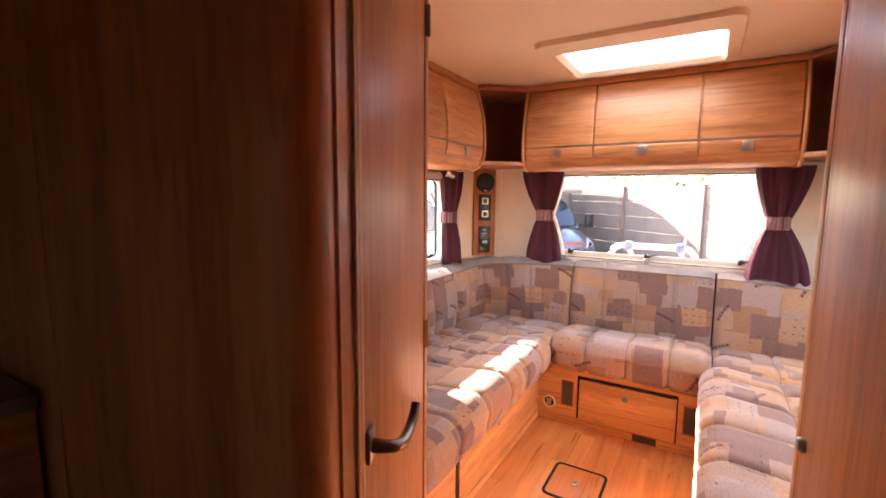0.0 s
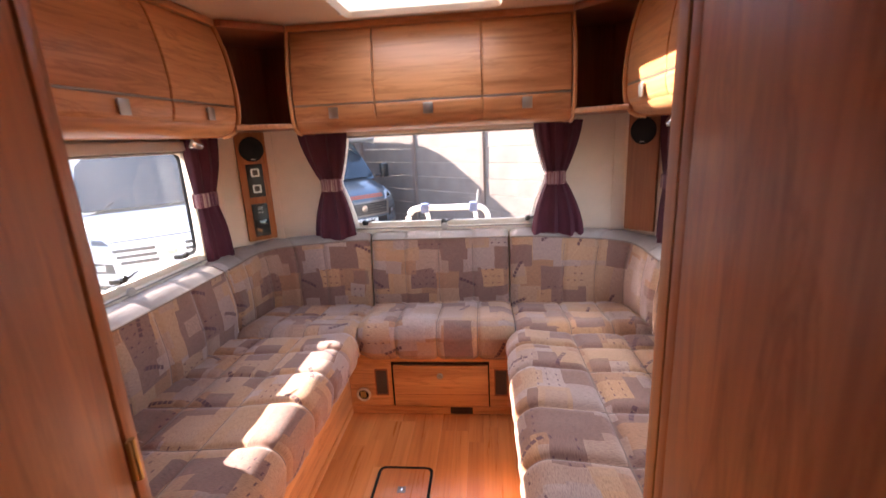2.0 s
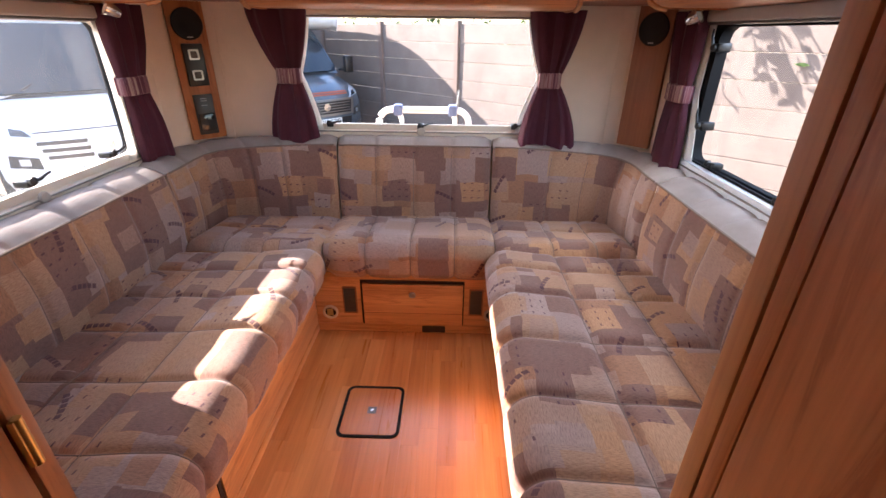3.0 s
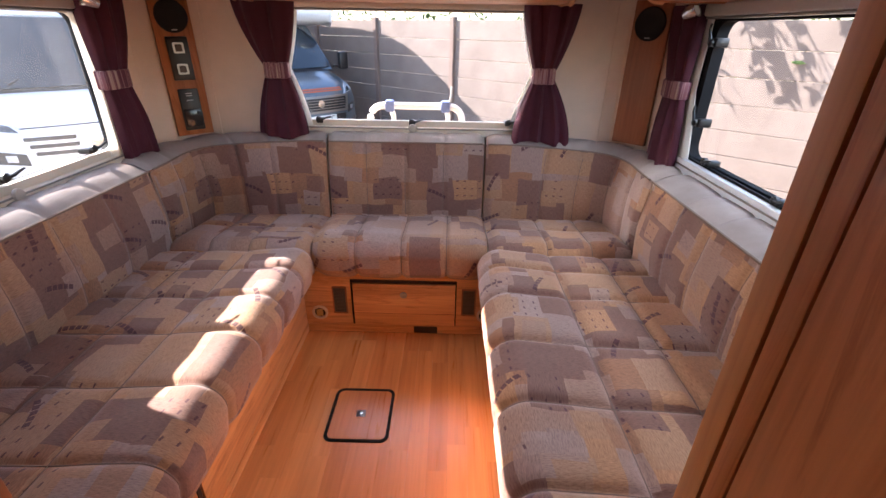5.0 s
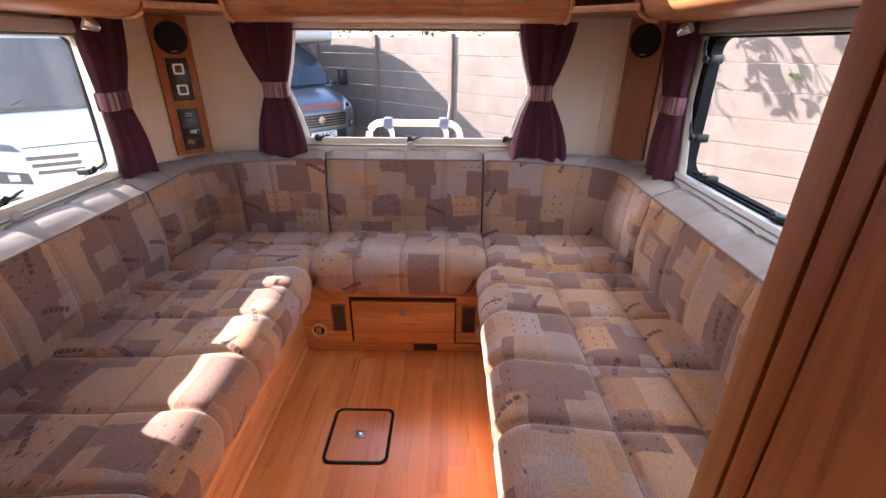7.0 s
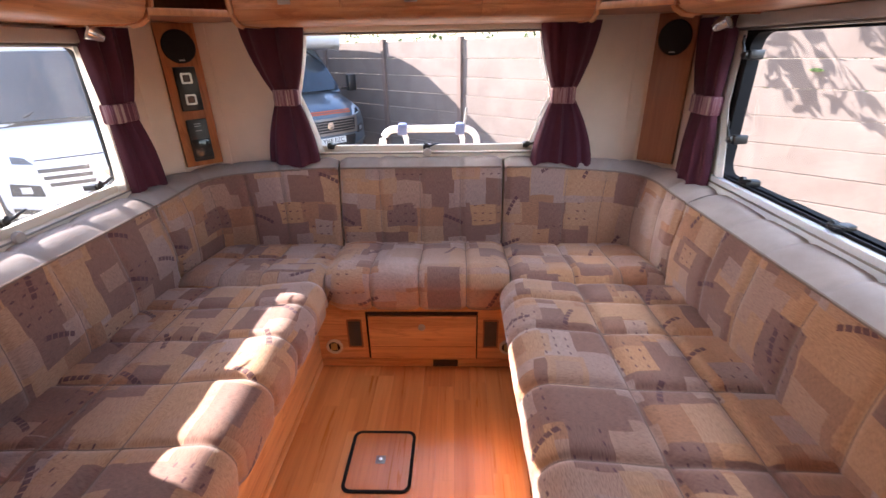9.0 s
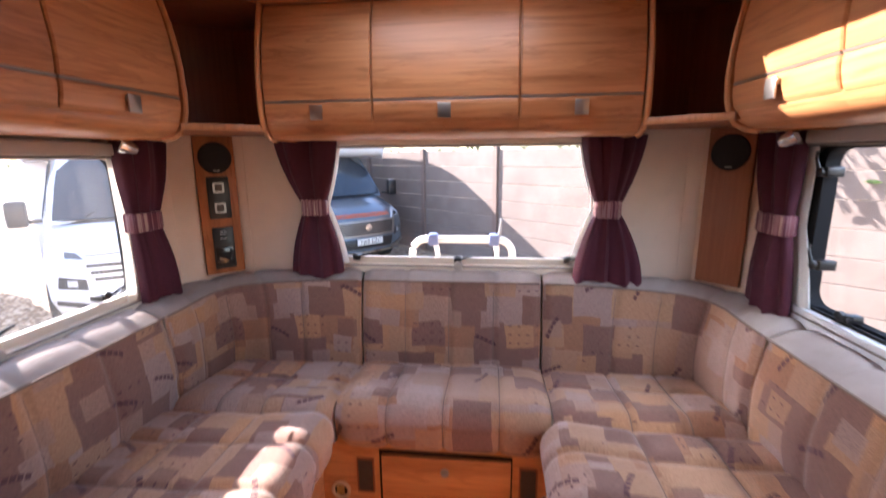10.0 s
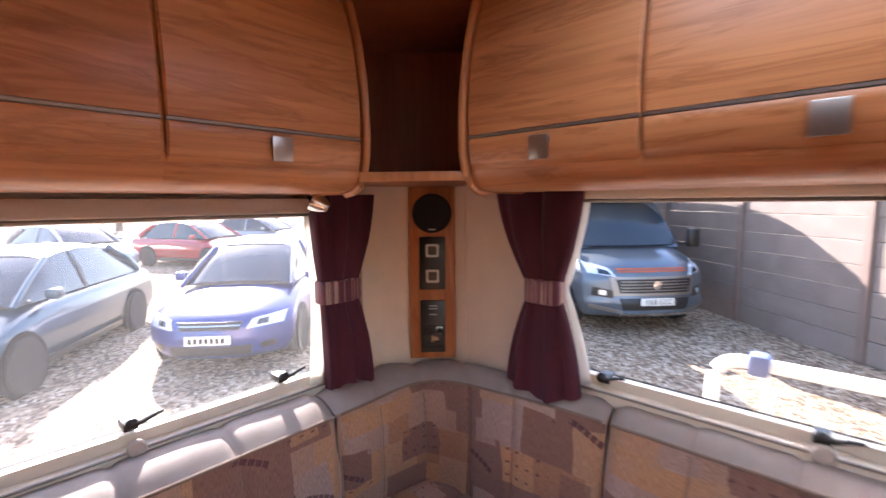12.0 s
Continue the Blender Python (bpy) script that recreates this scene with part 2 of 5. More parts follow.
n = Nodes("striped_tieback", 0.7, 0, 0.3)
stripe = n.noise(n.coords((85, 85, 0.6)), 1.0, 1)
n.colour(n.ramp(stripe, [(0.34, (0.11, 0.03, 0.045)), (0.44, (0.28, 0.155, 0.16)), (0.52, (0.17, 0.06, 0.07)), (0.6, (0.38, 0.27, 0.23))], True))
tie_cloth = n.mat

wall_vinyl = plain("textured_wall_vinyl", (0.72, 0.565, 0.43), 0.6, vary=0.05, scale=40, bump=0.25)
ceiling_vinyl = plain("ceiling_vinyl", (0.78, 0.62, 0.45), 0.55, vary=0.03, scale=25, bump=0.12)
cream_plastic = plain("cream_plastic", (0.72, 0.64, 0.53), 0.42, vary=0.03)
pale_alloy = plain("pale_painted_alloy", (0.66, 0.7, 0.74), 0.3, vary=0.03)
white_plastic = plain("white_plastic", (0.8, 0.78, 0.74), 0.35, vary=0.03)
grey_cassette = plain("blind_cassette", (0.44, 0.39, 0.34), 0.45, vary=0.04)
black_plastic = plain("black_plastic", (0.014, 0.013, 0.013), 0.38)
black_rubber = plain("black_rubber", (0.012, 0.012, 0.013), 0.75, spec=0.15)
speaker_mesh = plain("speaker_cloth", (0.012, 0.011, 0.011), 0.9, bump=0.5, scale=90)
satin_metal = plain("satin_nickel", (0.4, 0.38, 0.35), 0.36, 1.0)
dull_metal = plain("brushed_aluminium", (0.3, 0.275, 0.25), 0.48, 1.0)
chrome = plain("chrome", (0.72, 0.7, 0.67), 0.14, 1.0, bump=0)
dark_bronze = plain("dark_bronze_handle", (0.17, 0.13, 0.11), 0.32, 0.9)
brass = plain("brass", (0.5, 0.36, 0.15), 0.35, 1.0)
cream_ring = plain("cream_vent_ring", (0.62, 0.5, 0.33), 0.5)
vent_grey = plain("vent_grille", (0.1, 0.075, 0.055), 0.6)


def glass(name, tint=(1, 1, 1)):
    """A thin clear pane: straight-through light with a gloss that grows at grazing angles."""
    mat = bpy.data.materials.new(name)
    mat.use_nodes = True
    tree = mat.node_tree
    tree.nodes.remove(tree.nodes["Principled BSDF"])
    clear, shine, edge, both = (tree.nodes.new(k) for k in ("ShaderNodeBsdfTransparent", "ShaderNodeBsdfGlossy", "ShaderNodeLayerWeight", "ShaderNodeMixShader"))
    clear.inputs["Color"].default_value = (*tint, 1)
    shine.inputs["Roughness"].default_value = 0.02
    curve, share = tree.nodes.new("ShaderNodeMath"), tree.nodes.new("ShaderNodeMath")
    curve.operation, share.operation = "POWER", "MULTIPLY_ADD"
    curve.inputs[1].default_value = 4.0
    share.inputs[1].default_value, share.inputs[2].default_value = 0.3, 0.015
    end = [k for k in tree.nodes if k.type == "OUTPUT_MATERIAL"][0]
    tree.links.new(edge.outputs["Facing"], curve.inputs[0])
    tree.links.new(curve.outputs[0], share.inputs[0])
    tree.links.new(share.outputs[0], both.inputs["Fac"])
    tree.links.new(clear.outputs[0], both.inputs[1])
    tree.links.new(shine.outputs[0], both.inputs[2])
    tree.links.new(both.outputs[0], end.inputs["Surface"])
    return mat


acrylic = glass("window_acrylic", (0.98, 0.98, 0.98))
# Refracting material for the rear pane; its shadow serves to stop direct sun.
n = Nodes("sun_stop_acrylic", 0.0, 0, 0.5)
n.colour((0.98, 0.98, 0.98))
n.bsdf.inputs["Transmission Weight"].default_value = 1.0
n.bsdf.inputs["IOR"].default_value = 1.18
sun_stop_acrylic = n.mat
# Glare haze of the left pane, mixed in as a faint uneven veil.
hazy_acrylic = glass("hazy_acrylic", (0.98, 0.98, 0.98))
tree_ = hazy_acrylic.node_tree
haze = tree_.nodes.new("ShaderNodeBsdfTranslucent")
streak = tree_.nodes.new("ShaderNodeTexNoise")
streak.inputs["Scale"].default_value = 3.5
streak.inputs["Detail"].default_value = 6.0
spread_ = tree_.nodes.new("ShaderNodeMapRange")
spread_.inputs["To Min"].default_value, spread_.inputs["To Max"].default_value = 0.001, 0.022
blend_ = tree_.nodes.new("ShaderNodeMixShader")
out_ = [k for k in tree_.nodes if k.type == "OUTPUT_MATERIAL"][0]
clear_ = out_.inputs["Surface"].links[0].from_socket
tree_.links.new(streak.outputs["Fac"], spread_.inputs["Value"])
tree_.links.new(spread_.outputs["Result"], blend_.inputs["Fac"])
tree_.links.new(clear_, blend_.inputs[1])
tree_.links.new(haze.outputs[0], blend_.inputs[2])
tree_.links.new(blend_.outputs[0], out_.inputs["Surface"])
n = Nodes("dark_vehicle_glass", 0.05, 0, 0.6)
n.colour((0.025, 0.035, 0.045))
car_glass = n.mat


def paint(name, colour, rough=0.25, metal=0.0):
    n = Nodes(name, rough, metal, 0.5)
    flake = n.noise(n.coords((3, 3, 3)), 1.0, 4)
    n.colour(n.ramp(flake, [(0.3, tuple(c * 0.88 for c in colour)), (0.7, colour)]))
    n.bsdf.inputs["Coat Weight"].default_value = 0.6
    n.bsdf.inputs["Coat Roughness"].default_value = 0.06
    return n.mat


white_paint = paint("white_body_paint", (0.78, 0.79, 0.8))
silver_paint = paint("silver_blue_paint", (0.13, 0.16, 0.19), 0.35, 0.5)
blue_paint = paint("blue_car_paint", (0.02, 0.04, 0.19), 0.3, 0.2)
teal_paint = paint("dark_teal_paint", (0.01, 0.05, 0.085), 0.3, 0.1)
red_paint = paint("red_car_paint", (0.35, 0.02, 0.02))
grey_paint = paint("grey_car_paint", (0.3, 0.31, 0.33), 0.3, 0.4)
orange_trim = plain("orange_stripe", (0.5, 0.1, 0.03), 0.5)
lamp_glass = plain("headlamp_lens", (0.72, 0.75, 0.78), 0.1, 0.4, bump=0)
tyre_rubber = plain("tyre_rubber", (0.025, 0.025, 0.026), 0.85)
plate_yellow = plain("plate_white", (0.75, 0.75, 0.7), 0.45)

n = Nodes("gravel", 0.95, 0, 0.2)
v = n.coords()
stone = n.tree.nodes.new("ShaderNodeTexVoronoi")
stone.inputs["Scale"].default_value = 24.0
n.link(v, stone.inputs["Vector"])
big = n.noise(v, 0.6, 5)
sepg = n.tree.nodes.new("ShaderNodeSeparateColor")
n.link(stone.outputs["Color"], sepg.inputs[0])
col = n.ramp(sepg.outputs[0], [(0.0, (0.11, 0.082, 0.06)), (0.35, (0.27, 0.2, 0.14)), (0.75, (0.42, 0.33, 0.24)), (1.0, (0.6, 0.53, 0.43))])
col = n.mix(0.6, col, n.ramp(big, [(0.3, (0.6, 0.57, 0.52)), (0.65, (1.1, 1.05, 0.98))]), "MULTIPLY")
n.colour(col).bump(stone.outputs["Distance"], 0.9, 0.02)
gravel = n.mat

n = Nodes("painted_concrete", 0.85, 0, 0.3)
v = n.coords(jitter=5.0)
fine, big = n.noise(v, 40, 5), n.noise(v, 2.2, 5)
n.colour(n.mix(0.6, n.ramp(big, [(0.3, (0.178, 0.142, 0.123)), (0.7, (0.228, 0.187, 0.165))]), n.ramp(fine, [(0.3, (0.8, 0.8, 0.8)), (0.65, (1, 1, 1))]), "MULTIPLY"))
n.bump(fine, 0.4, 0.003)
fence_concrete = n.mat
post_concrete = plain("post_concrete", (0.17, 0.12, 0.1), 0.85, vary=0.15, bump=0.3)
n = Nodes("leaf", 0.55, 0, 0.4)
n.colour(n.ramp(n.noise(n.coords((3, 3, 3)), 4.0, 3), [(0.3, (0.035, 0.075, 0.018)), (0.7, (0.11, 0.16, 0.035))]))
leaf_green = n.mat
bark = plain("bark", (0.14, 0.1, 0.07), 0.9, vary=0.3, bump=0.6)


# ---- building helpers ----
def thing(name, at=(0, 0, 0), label="", category="", group="", kind=""):
    ob = new(name)
    ob.empty_display_size = 0.1
    ob.location = at
    return tagged(ob, label, category, group, kind)


def mesh_of(name, bm, material, smooth=None):
    me = bpy.data.meshes.new(name)
    bmesh.ops.recalc_face_normals(bm, faces=bm.faces)
    bm.to_mesh(me)
    bm.free()
    me.materials.append(material)
    if smooth is not None:
        me.shade_smooth()
        me.set_sharp_from_angle(angle=radians(smooth))
    return me


def part(name, bm, material, parent, label="", smooth=40):
    """One mesh object under a thing or a part, its points given in the thing's own world place."""
    ob = new(name, mesh_of(name, bm, material, smooth))
    ob.parent = parent
    if parent.type == "EMPTY":
        ob.matrix_parent_inverse = Matrix.Translation(-parent.location)
    return tagged(ob, label)


def solid(name, bm, material, label="", category="", kind="", group="", smooth=40):
    return tagged(new(name, mesh_of(name, bm, material, smooth)), label, category, group, kind)


def box(bm, lo, hi, bevel=0.0, m=None, seg=2):
    x0, y0, z0 = (min(a, b) for a, b in zip(lo, hi))
    x1, y1, z1 = (max(a, b) for a, b in zip(lo, hi))
    vs = [bm.verts.new(p) for p in ((x0, y0, z0), (x1, y0, z0), (x1, y1, z0), (x0, y1, z0), (x0, y0, z1), (x1, y0, z1), (x1, y1, z1), (x0, y1, z1))]
    fs = [bm.faces.new([vs[i] for i in q]) for q in ((0, 3, 2, 1), (4, 5, 6, 7), (0, 1, 5, 4), (1, 2, 6, 5), (2, 3, 7, 6), (3, 0, 4, 7))]
    made = vs
    if bevel:
        es = list({e for f in fs for e in f.edges})
        r = bmesh.ops.bevel(bm, geom=es, offset=bevel, segments=seg, affect="EDGES", profile=0.5)
        made = list({v for f in r["faces"] for v in f.verts} | {v for v in vs if v.is_valid})
    if m is not None:
        bmesh.ops.transform(bm, matrix=m, verts=made)
    return bm


def boxes(*args, bevel=0.0, m=None):
    bm = bmesh.new()
    for lo, hi in args:
        box(bm, lo, hi, bevel, m)
    return bm


def loft(bm, loops, close=True, caps=True):
    rows = [[bm.verts.new(p) for p in loop] for loop in loops]
    k = len(rows[0])
    for a, b in zip(rows, rows[1:]):
        for i in range(k if close else k - 1):
            j = (i + 1) % k
            bm.faces.new((a[i], a[j], b[j], b[i]))
    if caps and close:
        bm.faces.new(rows[0][::-1])
        bm.faces.new(rows[-1])
    return rows


def prism(bm, outline, axis, a0, a1):
    """A flat outline pulled out along an axis. Outline pairs are the other two axes in order."""
    def at(p, a):
        q = list(p)
        q.insert(axis, a)
        return tuple(q)
    loft(bm, [[at(p, a0) for p in outline], [at(p, a1) for p in outline]])
    return bm


def tube(bm, path, r, k=10):
    pts = [Vector(p) for p in path]
    loops = []
    for i, p in enumerate(pts):
        d = (pts[min(i + 1, len(pts) - 1)] - pts[max(i - 1, 0)]).normalized()
        a = d.cross(Vector((0, 0, 1)) if abs(d.z) < 0.9 else Vector((1, 0, 0))).normalized()
        b = d.cross(a)
        rr = r[i] if isinstance(r, (list, tuple)) else r
        loops.append([p + rr * (math.cos(t) * a + math.sin(t) * b) for t in (2 * math.pi * j / k for j in range(k))])
    loft(bm, loops)
    return bm


def lathe(bm, profile, k=24, m=None):
    """Pairs of radius and height turned round z."""
    loops = [[Vector((r * math.cos(t), r * math.sin(t), h)) for t in (2 * math.pi * j / k for j in range(k))] for r, h in profile]
    if m is not None:
        loops = [[m @ p for p in loop] for loop in loops]
    loft(bm, loops)
    return bm


def rounded(w, h, r, k=6):
    """Rounded rectangle outline round the origin."""
    out = []
    for cx, cy, a in ((w / 2 - r, h / 2 - r, 0), (-w / 2 + r, h / 2 - r, 90), (-w / 2 + r, -h / 2 + r, 180), (w / 2 - r, -h / 2 + r, 270)):
        out += [(cx + r * math.cos(radians(a + 90 * i / k)), cy + r * math.sin(radians(a + 90 * i / k))) for i in range(k + 1)]
    return out


def ring(bm, outer, inner, depth0, depth1, m):
    """A frame between two outlines with as many points, between two depths along local z."""
    loops = [[m @ Vector((*p, d)) for p in line] for line, d in ((outer, depth0), (outer, depth1), (inner, depth1), (inner, depth0), (outer, depth0))]
    rows = [[bm.verts.new(p) for p in loop] for loop in loops[:4]]
    k = len(outer)
    for i in range(4):
        a, b = rows[i], rows[(i + 1) % 4]
        for j in range(k):
            bm.faces.new((a[j], a[(j + 1) % k], b[(j + 1) % k], b[j]))
    return bm


def rounded_path(corners, radius, step=0.012):
    """Points at even steps along a plan line whose inner corners are rounded."""
    pts = [Vector(corners[0])]
    for a, b, c in zip(corners, corners[1:], corners[2:]):
        a, b, c = Vector(a), Vector(b), Vector(c)
        u, w = (a - b).normalized(), (c - b).normalized()
        ang = u.angle(w)
        cut = min(radius / math.tan(ang / 2), 0.48 * min((a - b).length, (c - b).length))
        p, q = b + u * cut, b + w * cut
        for i in range(13):
            t = i / 12
            pts.append(p * (1 - t) ** 2 + b * 2 * t * (1 - t) + q * t ** 2)
    pts.append(Vector(corners[-1]))
    return pts


def resample(pts, count):
    pts = [Vector(p) for p in pts]
    run = [0.0]
    for a, b in zip(pts, pts[1:]):
        run.append(run[-1] + (b - a).length)
    out, i = [], 0
    for k in range(count):
        s = run[-1] * k / (count - 1)
        while i < len(run) - 2 and run[i + 1] < s:
            i += 1
        f = 0 if run[i + 1] == run[i] else (s - run[i]) / (run[i + 1] - run[i])
        out.append(pts[i].lerp(pts[i + 1], min(1, max(0, f))))
    return out, run[-1]


def groove(x, marks, width):
    """0 in a seam, 1 well away from every seam."""
    g = 1.0
    for s in marks:
        g *= 1 - math.exp(-((x - s) / width) ** 2)
    return g


def quilt(rows, u_seams, s_seams, swell, u_run, out, width=0.03, end=0.03):
    """A padded skin over rows of points: swollen between seams, drawn in along them. Returns a bmesh with UV in metres."""
    bm = bmesh.new()
    uvl = bm.loops.layers.uv.new("UVMap")
    nu, ns = len(rows), len(rows[0])
    arc = [0.0]
    mid = rows[nu // 2]
    for a, b in zip(mid, mid[1:]):
        arc.append(arc[-1] + (b - a).length)
    grid = []
    i, j = nu // 2, ns // 2
    sign = 1 if (rows[i + 1][j] - rows[i][j]).cross(rows[i][j + 1] - rows[i][j]).dot(Vector(out)) > 0 else -1
    for i in range(nu):
        line = []
        for j in range(ns):
            a = rows[min(i + 1, nu - 1)][j] - rows[max(i - 1, 0)][j]
            b = rows[i][min(j + 1, ns - 1)] - rows[i][max(j - 1, 0)]
            nrm = a.cross(b)
            nrm = sign * nrm.normalized() if nrm.length > 1e-9 else Vector((0, 0, 1))
            u, s = u_run * i / (nu - 1), arc[j]
            g = (0.35 + 0.65 * groove(u, u_seams, width)) * groove(u, u_seams, width * 0.4) * groove(s, s_seams, width)
            edge = (1 - math.exp(-(u / end) ** 2)) * (1 - math.exp(-((u_run - u) / end) ** 2))
            lump = 0.004 * noise.noise(Vector((u * 9, s * 9, arc[-1] * 7)))
            line.append(bm.verts.new(rows[i][j] + nrm * (swell * g * edge - 0.005 * (1 - groove(u, u_seams, 0.0085) * groove(s, s_seams, 0.0085)) + lump - 0.012 * (1 - edge))))
        grid.append(line)
    for i in range(nu - 1):
        for j in range(ns - 1):
            f = bm.faces.new((grid[i][j], grid[i + 1][j], grid[i + 1][j + 1], grid[i][j + 1]))
            for lp, (p, q) in zip(f.loops, ((i, j), (i + 1, j), (i + 1, j + 1), (i, j + 1))):
                lp[uvl].uv = (u_run * p / (nu - 1), arc[q])
    stitched = []
    for mark in u_seams:
        i = min(nu - 1, max(0, round(mark / u_run * (nu - 1))))
        stitched.append([v.co.copy() for v in grid[i]])
    for mark in s_seams:
        j = min(range(ns), key=lambda q: abs(arc[q] - mark))
        if 0 < j < ns - 1:
            stitched.append([line[j].co.copy() for line in grid])
    for line in (grid[0], grid[-1]):
        f = bm.faces.new(line)
        for lp in f.loops:
            lp[uvl].uv = (lp.vert.co.x + lp.vert.co.y, lp.vert.co.z)
    return bm, stitched


def stitching(parent, lines, r=0.0021):
    for line in lines:
        part("seam", tube(bmesh.new(), line[2:-2:2], r, 5), piping_cloth, parent, smooth=None)

# ---- the shell of the motorhome: x across, y towards its rear, z up ----
XL, XR, YR, YF, ZC = -1.17, 1.17, 2.74, -2.6, 1.905
GROUND = -0.65
REAR_WIN = (-0.58, 0.58, 0.915, 1.41)
LEFT_WIN = (1.47, 2.345, 0.862, 1.375)
RIGHT_WIN = (1.0, 2.42, 0.87, 1.385)
SKYLIGHT = (-0.31, 0.31, 1.905, 2.305)


def wall_with_hole(axis, inner, outer, a0, a1, z0, z1, hole):
    h0, h1, hz0, hz1 = hole
    bm = bmesh.new()
    for p0, p1, q0, q1 in ((a0, h0, z0, z1), (h1, a1, z0, z1), (h0, h1, z0, hz0), (h0, h1, hz1, z1)):
        lo, hi = [p0, q0], [p1, q1]
        lo.insert(axis, min(inner, outer))
        hi.insert(axis, max(inner, outer))
        box(bm, lo, hi)
    return bm


solid("wall_rear", wall_with_hole(1, YR, YR + 0.035, XL, XR, -0.1, ZC, REAR_WIN), wall_vinyl, "cream vinyl rear wall with a wide window", "wall", "structure")
solid("wall_left", wall_with_hole(0, XL, XL - 0.035, YF, YR + 0.035, -0.1, ZC, LEFT_WIN), wall_vinyl, "cream vinyl side wall with a window", "wall", "structure")
solid("wall_right", wall_with_hole(0, XR, XR + 0.035, YF, YR + 0.035, -0.1, ZC, RIGHT_WIN), wall_vinyl, "cream vinyl side wall with a dark-framed window", "wall", "structure")
# The opening in this unseen end is added to let fill daylight in.
solid("wall_front", wall_with_hole(1, YF - 0.04, YF, XL, XR, -0.1, ZC, (0.05, 0.43, 1.12, 1.46)), wall_vinyl, "unseen cream end wall with an opening added for fill light", "wall", "structure")
# slanting vinyl panels across the two rear corners
for side, name in ((-1, "wall_corner_left"), (1, "wall_corner_right")):
    bm = bmesh.new()
    prism(bm, [(side * 1.17, 2.48), (side * 1.15, 2.48), (side * 1.147, 2.56), (side * 0.975, 2.732), (side * 0.92, 2.736), (side * 0.92, 2.74), (side * 1.17, 2.74)], 2, 0.5, 1.46)
    solid(name, bm, wall_vinyl, "slanting cream vinyl panel across the corner", "wall", "structure")
sx0, sx1, sy0, sy1 = SKYLIGHT
ceil_bm = boxes(((XL - 0.03, YF, ZC), (sx0, YR + 0.03, ZC + 0.045)), ((sx1, YF, ZC), (XR + 0.03, YR + 0.03, ZC + 0.045)), ((sx0, YF, ZC), (sx1, sy0, ZC + 0.045)), ((sx0, sy1, ZC), (sx1, YR + 0.03, ZC + 0.045)))
solid("ceiling", ceil_bm, ceiling_vinyl, "cream padded vinyl ceiling", "ceiling", "structure")
# under the laminate
floor = solid("floor", boxes(((XL, YF, -0.09), (XR, YR, -0.004))), gap_dark, "orange-brown wood-strip laminate floor", "floor", "structure")


def clear_of_wall(side, a, d, z):
    """A point on a side wall (side -1 or 1) or the rear wall (0), d metres into the room."""
    return Vector((a, YR - d, z)) if side == 0 else Vector((side * (1.17 - d), a, z))


def wall_pose(side, a, z, d=0.0):
    """Local x along the wall, y up, z into the room."""
    p = clear_of_wall(side, a, d, z)
    if side == 0:
        ex, ez = Vector((1, 0, 0)), Vector((0, -1, 0))
    else:
        ez = Vector((-side, 0, 0))
        ex = Vector((0, 0, 1)).cross(ez)
    ey = Vector((0, 0, 1))
    return Matrix(((ex[0], ey[0], ez[0], p[0]), (ex[1], ey[1], ez[1], p[1]), (ex[2], ey[2], ez[2], p[2]), (0, 0, 0, 1)))


def window(name, side, hole, frame_mat, rubber, low_rubber, label, latches, sill_drop):
    a0, a1, z0, z1 = hole
    w = thing(name, tuple(clear_of_wall(side, (a0 + a1) / 2, 0, z0)), label, "window", "", "structure")
    m = wall_pose(side, (a0 + a1) / 2, (z0 + z1) / 2)
    W, Hh = a1 - a0, z1 - z0
    fr = part("window_frame", ring(bmesh.new(), rounded(W + 0.05, Hh + 0.04, 0.03), rounded(W - 0.035, Hh - 0.03, 0.04), -0.012, 0.012, m), black_rubber if side > 0 else frame_mat, w)
    part("seal", ring(bmesh.new(), rounded(W - 0.004, Hh - 0.004, 0.05), rounded(W - rubber, Hh - low_rubber, 0.05), -0.038, 0.004, m), black_rubber, w, "black rubber seal")
    pane = part("pane", prism_pose(rounded(W - 0.012, Hh - 0.012, 0.05), -0.036, -0.03, m), {-1: hazy_acrylic, 0: sun_stop_acrylic, 1: acrylic}[side], w, "clear acrylic pane")
    pane.visible_shadow = side == 0
    bm = bmesh.new()
    lip = 0.006 if side > 0 else -0.012
    box(bm, (-W / 2 - 0.02, -Hh / 2 - sill_drop, 0.002), (W / 2 + 0.02, -Hh / 2 + lip, 0.034), 0.006, m)
    sill = part("window_sill", bm, frame_mat, w)
    bm = bmesh.new()
    box(bm, (-W / 2, -Hh / 2 - 0.02, 0.034), (W / 2, -Hh / 2 - 0.014, 0.039), 0.0015, m)
    part("blind_track", bm, dull_metal, sill)
    for k, (la, lz, upright) in enumerate(latches):
        lm = wall_pose(side, la, lz) @ pose(0, 0, 0, 0, 0, 90 if upright else 0)
        bm = bmesh.new()
        box(bm, (-0.016, -0.016, -0.03), (0.016, 0.006, 0.02), 0.005, lm)
        lathe(bm, [(0.0, 0.0), (0.013, 0.002), (0.014, 0.014), (0.008, 0.02), (0.0, 0.021)], 14, lm @ pose(0, 0.004, 0.016))
        lt = part("latch", bm, black_plastic, w, "black window catch")
        bm = bmesh.new()
        tube(bm, [lm @ Vector(p) for p in ((-0.004, 0.004, 0.03), (0.02, 0.006, 0.034), (0.04, 0.014, 0.036), (0.062, 0.017, 0.034))], [0.006, 0.0055, 0.0045, 0.0035], 8)
        part("lever", bm, black_plastic, lt)
    for la in [q[0] for q in latches if not q[2]][1:2] if side <= 0 else []:
        bm = bmesh.new()
